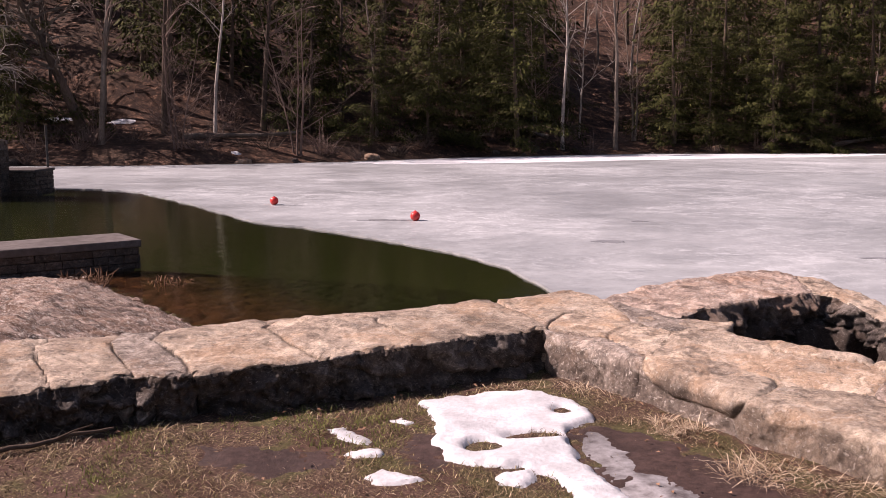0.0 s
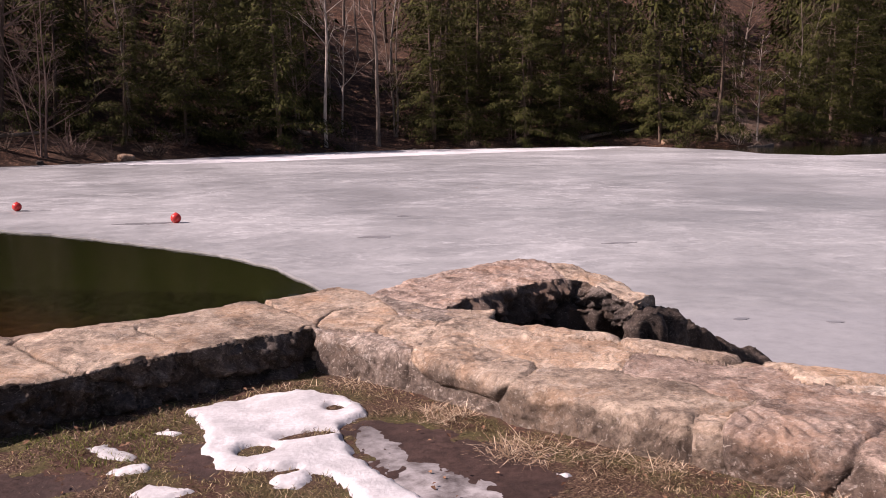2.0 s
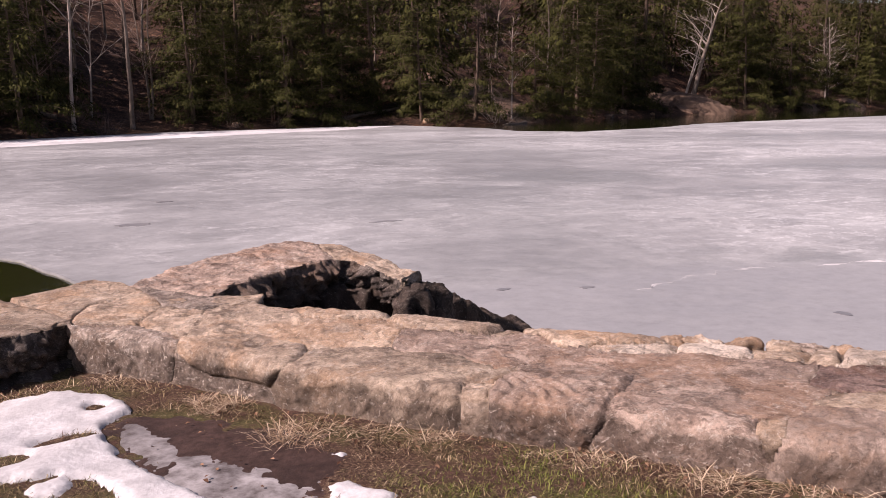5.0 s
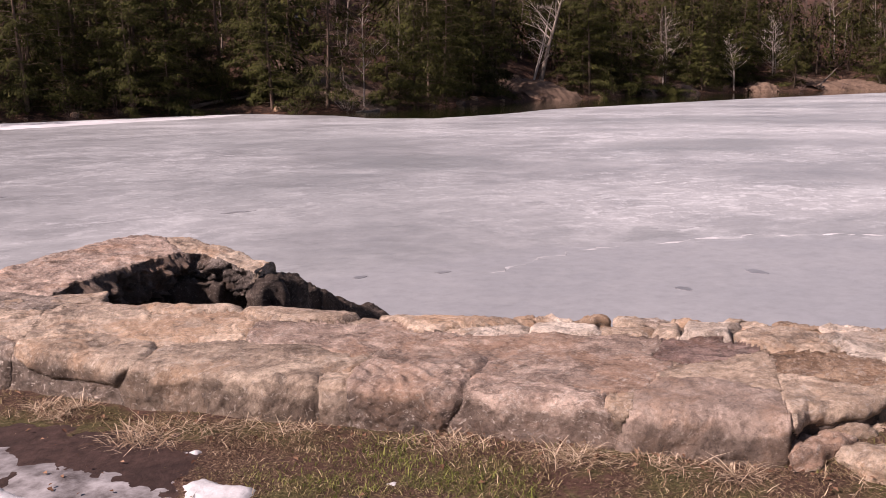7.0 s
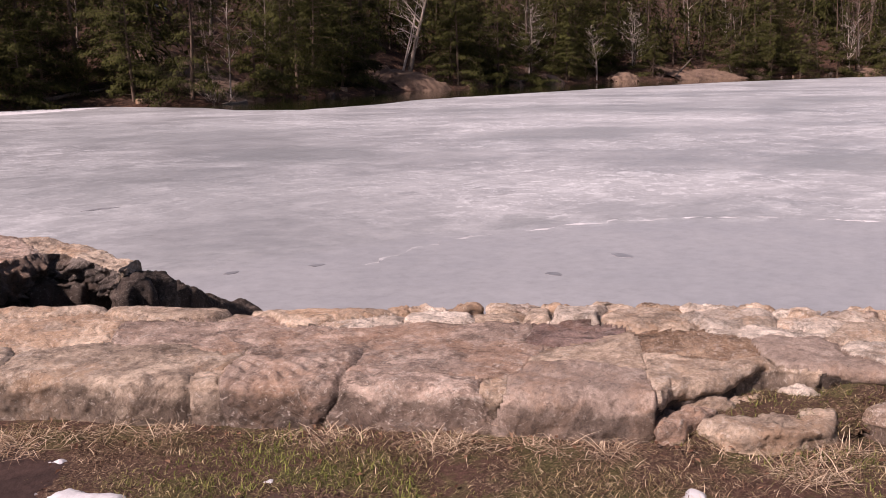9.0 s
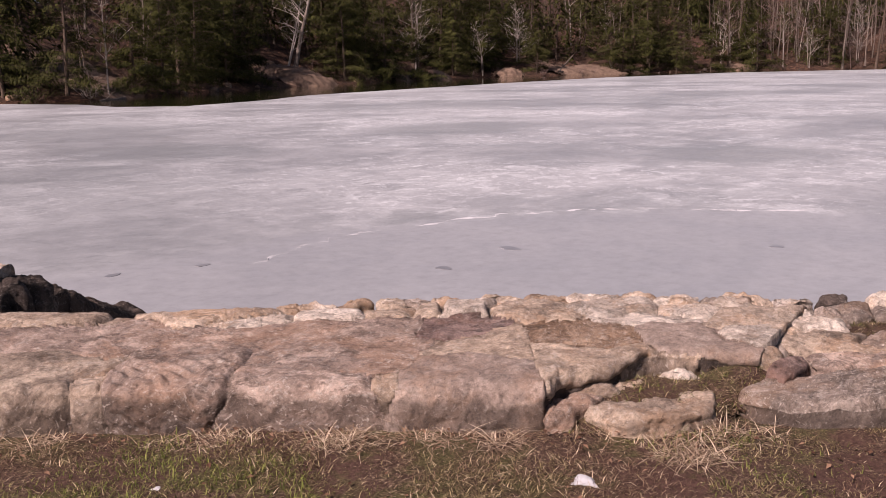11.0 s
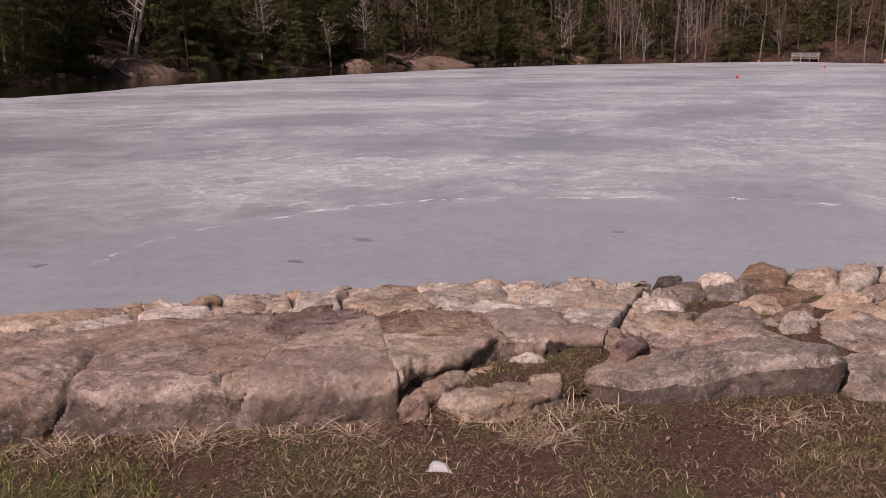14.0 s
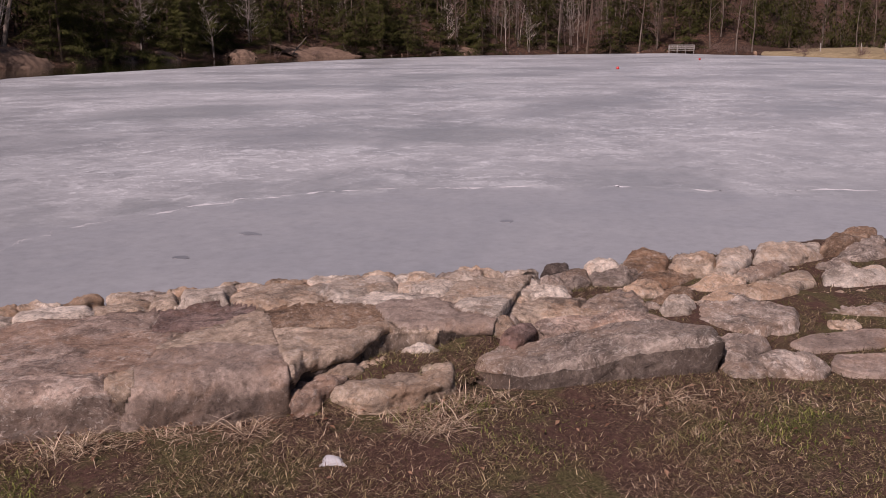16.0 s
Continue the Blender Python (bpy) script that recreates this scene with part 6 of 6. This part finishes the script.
# the little railed dock at the head of the lake
def dock(x, y, turn):
    ob = empty("dock", (x, y, 0.0), turn)
    for k in range(12):
        bm = bmesh.new()
        block(bm, -2.3 + k * 0.385, -1.2, 0.42, -2.3 + k * 0.385 + 0.365, 1.2, 0.48, 0.008)
        part("deck_board", bm, TIMBER, ob)
    for px in (-2.25, -0.75, 0.75, 2.25):
        for py in (-1.15, 1.15):
            bm = bmesh.new()
            block(bm, px - 0.06, py - 0.06, -0.6, px + 0.06, py + 0.06, 1.50, 0.01)
            part("post", bm, TIMBER, ob)
    for py in (-1.22, 1.22):
        for z in (0.75, 1.08, 1.42):
            bm = bmesh.new()
            block(bm, -2.35, py - 0.02, z - 0.08, 2.35, py + 0.02, z + 0.08, 0.008)
            part("rail", bm, TIMBER, ob)
    return tagged(ob, "small pale timber dock with three-bar railings", "dock")


dock(181.7, 25.2, radians(-84))
for x, y in ((150, -4.5), (147, -7.5), (158, 1.0)):
    z = ground_height(x, y)
    bm = bmesh.new()
    block(bm, -0.07, -0.07, -0.3, 0.07, 0.07, 1.4, 0.015)
    ob = part("post", bm, TIMBER, None)
    ob.location = (x, y, z)
    tagged(ob, "short pale timber post standing in dry grass", "post", "posts in the field")
bm = bmesh.new()
bmesh.ops.create_cone(bm, cap_ends=True, segments=10, radius1=0.05, radius2=0.045, depth=2.6, matrix=Matrix.Translation((0, 0, 1.1)))
ob = part("post", bm, IRON, None)
ob.location = (-16.06, 38.0, 0.0)
tagged(ob, "thin dark iron post rising beside the stone wall", "post")

tuft = mesh_object("reed_tuft", *brush(71, 60, 0.34, LEAF_BROWN), at=(-5.75, 14.7, 0.02), smooth=False)
tagged(tuft, "tuft of dry orange reeds at the edge of the pool", "reeds")
tuft = mesh_object("reed_tuft", *brush(72, 30, 0.24, LEAF_BROWN), at=(-4.6, 15.2, -0.05), smooth=False)
tagged(tuft, "thin dead reeds standing in shallow water", "reeds")


# ---- the turf in front of the walls ----
FRONT = [(-4.2, 3.4), (-2.95, 3.96), (-2.1, 4.36), (-0.7, 4.82), (0.56, 5.42), (0.66, 5.40), (1.03, 4.93), (1.38, 4.27), (2.04, 3.42), (2.47, 3.0), (2.84, 2.44), (3.22, 1.90), (3.42, 1.62), (3.72, 1.22), (3.84, 0.84), (4.26, 0.26), (4.3, -0.3), (4.6, -0.8), (5.5, -1.8)]


def turf_height(x, y):
    """The level bank's height, as land() has it beside the walls."""
    def w(px, py, s):
        return (math.sin(px * s * 1.3 + 1.7 * math.sin(py * s * 0.7)) + math.sin(py * s * 1.1 + 2.1 * math.sin(px * s * 0.6 + 1)) + 0.5 * math.sin((px + py) * s * 2.3)) / 2.5
    drift = 0.07 * max(0.0, 1 - ((x - 4.14) / 0.25) ** 2 - ((y - 1.42) / 0.2) ** 2) + 0.075 * max(0.0, 1 - ((x - 3.86) / 0.62) ** 2 - ((y - 1.62 + 0.75 * (x - 3.86)) / 0.42) ** 2)
    k = max(0.0, min(1.0, (0.76 * x + 0.65 * y - 3.72) / 0.6)) * max(0.0, min(1.0, (x - 4.25) / 0.3))
    return 1.15 + 0.012 * w(x, y, 3.1) + 0.01 * w(x + 3, y, 7.3) + drift + 0.085 * k * k * (3 - 2 * k)


def boxed(poly):
    """A test for points inside an outline that first looks at its bounding box."""
    x0, x1, y0, y1 = min(p[0] for p in poly), max(p[0] for p in poly), min(p[1] for p in poly), max(p[1] for p in poly)
    return lambda x, y: x0 < x < x1 and y0 < y < y1 and inside(x, y, poly)


def inside(x, y, poly):
    hit = False
    for (ax, ay), (bx, by) in zip(poly, poly[1:] + poly[:1]):
        if (ay > y) != (by > y) and x < (bx - ax) * (y - ay) / (by - ay) + ax:
            hit = not hit
    return hit


def edge_gap(x, y, poly):
    best = 1e9
    for (ax, ay), (bx, by) in zip(poly, poly[1:] + poly[:1]):
        k = max(0, min(1, ((x - ax) * (bx - ax) + (y - ay) * (by - ay)) / ((bx - ax) ** 2 + (by - ay) ** 2)))
        best = min(best, math.hypot(x - ax - k * (bx - ax), y - ay - k * (by - ay)))
    return best if inside(x, y, poly) else -best


LAWN = FRONT + [(5.5, -3.0), (-4.2, -3.0)]
BIG_SNOW = [(-0.17, 4.94), (-0.02, 5.08), (0.21, 5.13), (0.53, 5.10), (0.66, 4.97), (0.76, 4.86), (0.73, 4.62), (0.60, 4.52), (0.57, 4.30), (0.60, 4.05), (0.70, 3.75), (0.80, 3.5), (0.85, 3.2), (0.6, 3.2), (0.51, 3.62), (0.46, 3.86), (0.37, 3.90), (0.31, 3.75), (0.20, 3.78), (0.21, 3.88), (0.31, 3.95), (0.08, 4.00), (-0.02, 4.09), (-0.09, 4.35), (-0.06, 4.61)]
SNOWS = [BIG_SNOW,
         [(-0.63, 4.50), (-0.53, 4.55), (-0.37, 4.37), (-0.40, 4.27), (-0.52, 4.36)],
         [(-0.37, 3.86), (-0.31, 3.96), (-0.20, 3.89), (-0.10, 3.82), (-0.22, 3.76), (-0.33, 3.78)],
         [(-0.48, 4.14), (-0.31, 4.22), (-0.31, 4.08), (-0.43, 4.08)],
         [(-0.32, 4.68), (-0.25, 4.72), (-0.19, 4.64), (-0.22, 4.58)],
         [(1.25, 3.34), (1.34, 3.32), (1.48, 3.10), (1.32, 3.02), (1.22, 3.2)],
         [(1.38, 3.66), (1.44, 3.66), (1.48, 3.62), (1.43, 3.59)],
         [(2.85, 1.60), (2.92, 1.61), (2.94, 1.55), (2.88, 1.51)],
         [(1.86, 2.84), (1.93, 2.83), (1.96, 2.78), (1.89, 2.79)]]
HOLES = [(0.16, 4.27, 0.085, 0.085), (0.41, 4.40, 0.135, 0.075), (0.60, 4.80, 0.045, 0.05)]
MUDS = [[(0.60, 4.62), (0.95, 4.55), (1.18, 4.26), (1.50, 3.84), (1.48, 3.5), (1.2, 3.2), (0.8, 3.2), (0.55, 3.9)],
        [(-1.26, 4.28), (-0.9, 4.3), (-0.52, 4.24), (-0.42, 4.02), (-0.6, 3.9), (-0.82, 3.82), (-1.13, 3.97)],
        [(-0.2, 4.55), (-0.05, 4.45), (0.05, 4.1), (0.0, 3.9), (-0.22, 3.95), (-0.3, 4.2)],
        [(1.6, 2.9), (1.95, 2.6), (2.3, 2.0), (2.1, 1.8), (1.7, 2.3), (1.4, 2.7)]]


def sheet(name, poly, high, rim, material, cell, seed, holes=(), label="", category="", kind="", rag=0.03):
    """A thin layer over the turf inside an outline: snow with a melting edge, or trodden mud."""
    xs = [p[0] for p in poly]
    ys = [p[1] for p in poly]
    nx, ny = int((max(xs) - min(xs) + 0.1) / cell) + 1, int((max(ys) - min(ys) + 0.1) / cell) + 1
    index, verts, faces = {}, [], []
    for i in range(nx):
        for j in range(ny):
            x, y = min(xs) - 0.05 + i * cell, min(ys) - 0.05 + j * cell
            gap = edge_gap(x, y, poly) + rag * noise.fractal(Vector((x * 9, y * 9, seed)), 0.8, 2.0, 4)
            for hx, hy, ra, rb in holes:
                gap = min(gap, (math.hypot((x - hx) / ra, (y - hy) / rb) - 1) * rb)
            if gap < -cell * 1.2:
                continue
            k = min(1, max(0, gap / rim))
            z = turf_height(x, y) - 0.012 + high * math.sqrt(k) * (1 + 0.3 * noise.fractal(Vector((x * 3, y * 3, seed)), 0.8, 2.0, 5)) + 0.004
            index[i, j] = len(verts)
            verts.append((x - xs[0], y - ys[0], z))
    for (i, j) in list(index):
        q = [(i, j), (i + 1, j), (i + 1, j + 1), (i, j + 1)]
        if all(p in index for p in q):
            faces.append([index[p] for p in q])
    ob = mesh_object(name, verts, faces, material, at=(xs[0], ys[0], 0))
    return tagged(ob, label, category, kind=kind)


# earth and dead grass gathered in the gap of the wall
HOLLOW = [(3.26, 2.10), (3.50, 2.14), (3.86, 2.02), (4.20, 1.72), (4.44, 1.46), (4.40, 1.22), (4.16, 1.24), (3.92, 1.32), (3.66, 1.44), (3.40, 1.66), (3.24, 1.88)]
sheet("soil", HOLLOW, 0.014, 0.05, GROUND, 0.03, 2.0, label="dark earth gathered in the broken gap of the wall", category="soil", kind="structure")
sheet("soil", [(4.30, 1.40), (4.9, 1.55), (5.4, 1.52), (6.1, 1.08), (6.75, 0.36), (7.5, -0.2), (7.9, -1.3), (6.2, -1.3), (5.4, -0.5), (4.8, -0.2), (4.5, 0.3), (4.25, 0.9)], 0.012, 0.05, GROUND, 0.045, 6.0, label="mossy earth between the stones of the bank", category="soil", kind="structure")
for i, poly in enumerate(MUDS):
    sheet("mud", poly, 0.014, 0.22, MUD, 0.025, 3.0 + i, rag=0.12, label="patch of bare trodden wet mud in the turf", category="mud", kind="structure")
sheet("slush", [(0.58, 4.66), (0.80, 4.52), (0.90, 4.2), (1.05, 3.88), (1.32, 3.48), (1.2, 3.15), (0.7, 3.15), (0.6, 3.9)], 0.018, 0.22, SLUSH, 0.02, 15.0, rag=0.06, label="thin grey slush at the melting edge of the snow", category="snow", kind="structure")
for i, poly in enumerate(SNOWS):
    big = i == 0
    sheet("snow_patch", poly, 0.034 if big else 0.022, 0.035 if big else 0.025, SNOW, 0.02 if big else 0.012, 20.0 + i, HOLES if big else (), "melting patch of old white snow with ragged edges" if big else "small scrap of melting snow lying on the turf", "snow")


def blades(name, count, material, seed, length, lift, width, cover, label):
    """Grass blades in loose clumps: each bent once, thin, lying or standing. All in one mesh."""
    r = random.Random(seed)
    verts, faces, tries = [], [], 0
    while len(faces) < count * 3 and tries < count * 6:
        tries += 1
        d, a = math.sqrt(r.uniform(2.4 ** 2, 6.6 ** 2)), radians(r.uniform(-32, 98))
        cx, cy = d * math.sin(a), d * math.cos(a)
        keep = cover(cx, cy)
        if r.random() > keep:
            continue
        base = turf_height(cx, cy) - 0.004
        clump = r.uniform(0, 6.28)
        for _ in range(r.randint(3, 9)):
            x, y = cx + r.gauss(0, 0.034), cy + r.gauss(0, 0.034)
            an = clump + r.gauss(0, 1.1)
            ln, up = r.uniform(*length) * (0.6 + 0.6 * keep), r.uniform(*lift)
            w = width * r.uniform(0.7, 1.4)
            ca, sa = math.cos(an), math.sin(an)
            m1, z1 = ln * 0.5 * math.cos(up), ln * 0.5 * math.sin(up)
            up2 = up - r.uniform(0.1, 0.7)
            m2, z2 = m1 + ln * 0.5 * math.cos(up2), max(0.004, z1 + ln * 0.5 * math.sin(up2))
            k = len(verts)
            verts += [(x - sa * w, y + ca * w, base), (x + sa * w, y - ca * w, base), (x + ca * m1 - sa * w * 0.8, y + sa * m1 + ca * w * 0.8, base + z1), (x + ca * m1 + sa * w * 0.8, y + sa * m1 - ca * w * 0.8, base + z1), (x + ca * m2, y + sa * m2, base + z2)]
            faces += [(k, k + 1, k + 3), (k, k + 3, k + 2), (k + 2, k + 3, k + 4)]
    ob = mesh_object(name, verts, faces, material, smooth=False)
    return tagged(ob, label, "grass", kind="stuff")


IN_SNOW, IN_MUD, IN_STONE = [boxed(p) for p in SNOWS], [boxed(p) for p in MUDS], [boxed(p) for p in BANK_STONES]


def bare_spot(x, y):
    """How far a spot is kept free of grass: 1 under snow and stones, most of the way on mud."""
    if any(test(x, y) for test in IN_SNOW):
        return 0.0 if any(math.hypot((x - a) / c, (y - b) / d) < 1 for a, b, c, d in HOLES) else 1.0
    if any(test(x, y) for test in IN_MUD):
        return 0.93
    if x > 3.3 and y < 2.0 and any(test(x, y) for test in IN_STONE):
        return 1.0
    return 0.0


def turf(x, y, patch, shift):
    if not inside(x, y, LAWN):
        if 3.2 < x < 4.5 and 1.2 < y < 2.2 and inside(x, y, HOLLOW):
            return 0.8
        if x < 4.0 or y > 1.4 or x + 1.15 * y > 7.3:
            return 0.0
        return 0.6 * (1 - bare_spot(x, y))
    v = 0.42 + 1.25 * noise.fractal(Vector((x * patch, y * patch, shift)), 0.8, 2.0, 3)
    return max(0.10, min(1.0, v)) * (1 - bare_spot(x, y))


blades("dry_grass", 70000, GRASS_DRY, 5, (0.018, 0.06), (0.02, 0.75), 0.0014, lambda x, y: turf(x, y, 1.6, 0.0), "flattened straw-coloured winter grass")
blades("short_grass", 78000, GRASS_OLIVE, 8, (0.015, 0.05), (0.05, 0.9), 0.0016, lambda x, y: max(0.0, min(1.0, turf(x, y, 2.1, 3.0) * 1.5)), "short matted olive-brown grass covering the turf")
blades("green_grass", 22000, GRASS_GREEN, 6, (0.015, 0.045), (0.3, 1.2), 0.0016, lambda x, y: max(0, turf(x, y, 1.2, 5.0) * 1.8 - 0.62), "short green spring grass in the turf")


# where the longest straw stands
TUFTS = [(3.34, 1.35), (2.91, 2.33), (3.08, 2.11), (2.65, 2.58), (3.70, 1.36), (4.12, 0.52), (1.18, 4.55), (1.77, 3.86), (1.94, 3.63), (1.32, 3.92)]


def straw(x, y):
    """Long straw along the foot of the walls."""
    if not inside(x, y, LAWN):
        return 0.0
    gap = edge_gap(x, y, LAWN)
    if any(math.hypot(x - a, y - b) < 0.13 for a, b in TUFTS):
        return 1.0
    return max(0.0, 1 - gap / 0.28) * max(0.0, 0.12 + 1.3 * noise.fractal(Vector((x * 1.9, y * 1.9, 9)), 0.8, 2.0, 3)) * (1 - bare_spot(x, y))


blades("dry_grass", 9000, GRASS_STRAW, 7, (0.06, 0.16), (0.02, 0.55), 0.0016, straw, "long bleached straw along the foot of the wall")

# dead leaves blown against the stones
r = random.Random(9)
verts, faces = [], []
while len(faces) < 1400:
    d, a = r.uniform(2.5, 6.2), radians(r.uniform(-32, 98))
    x, y = d * math.sin(a), d * math.cos(a)
    if not inside(x, y, LAWN) or bare_spot(x, y) == 1.0 or r.random() > 0.12 + max(0.0, 1 - edge_gap(x, y, LAWN) / 0.3):
        continue
    s, an, z = r.uniform(0.006, 0.017), r.uniform(0, 6.28), turf_height(x, y) + r.uniform(0.008, 0.03)
    u, v = Vector((math.cos(an), math.sin(an), r.uniform(-0.5, 0.5))) * s, Vector((-math.sin(an), math.cos(an), r.uniform(-0.5, 0.5))) * s * 0.6
    c, k = Vector((x, y, z)), len(verts)
    verts += [c - u, c - v * 0.9 + Vector((0, 0, s * 0.3)), c + u, c + v + Vector((0, 0, s * 0.3))]
    faces += [(k, k + 1, k + 2), (k, k + 2, k + 3)]
tagged(mesh_object("dead_leaves", verts, faces, LEAF_BROWN, smooth=False), "curled brown dead leaves blown over the turf", "leaves", kind="stuff")

# a fallen stick by the wall
v, f = [], []
pts = [Vector((-2.12, 4.12, 1.17)).lerp(Vector((-1.66, 4.44, 1.19)), k / 6) + Vector((0, 0, 0.008 * math.sin(k * 2))) for k in range(7)]
tube(v, f, [p - pts[0] for p in pts], [0.013, 0.012, 0.012, 0.011, 0.010, 0.008, 0.005], 7)
tube(v, f, [pts[3] - pts[0], pts[3] - pts[0] + Vector((0.09, 0.02, 0.04)), pts[3] - pts[0] + Vector((0.16, 0.08, 0.05))], [0.007, 0.005, 0.003], 5)
tagged(mesh_object("stick", v, f, BARK_BROWN, at=pts[0]), "broken brown stick lying in the grass", "stick")
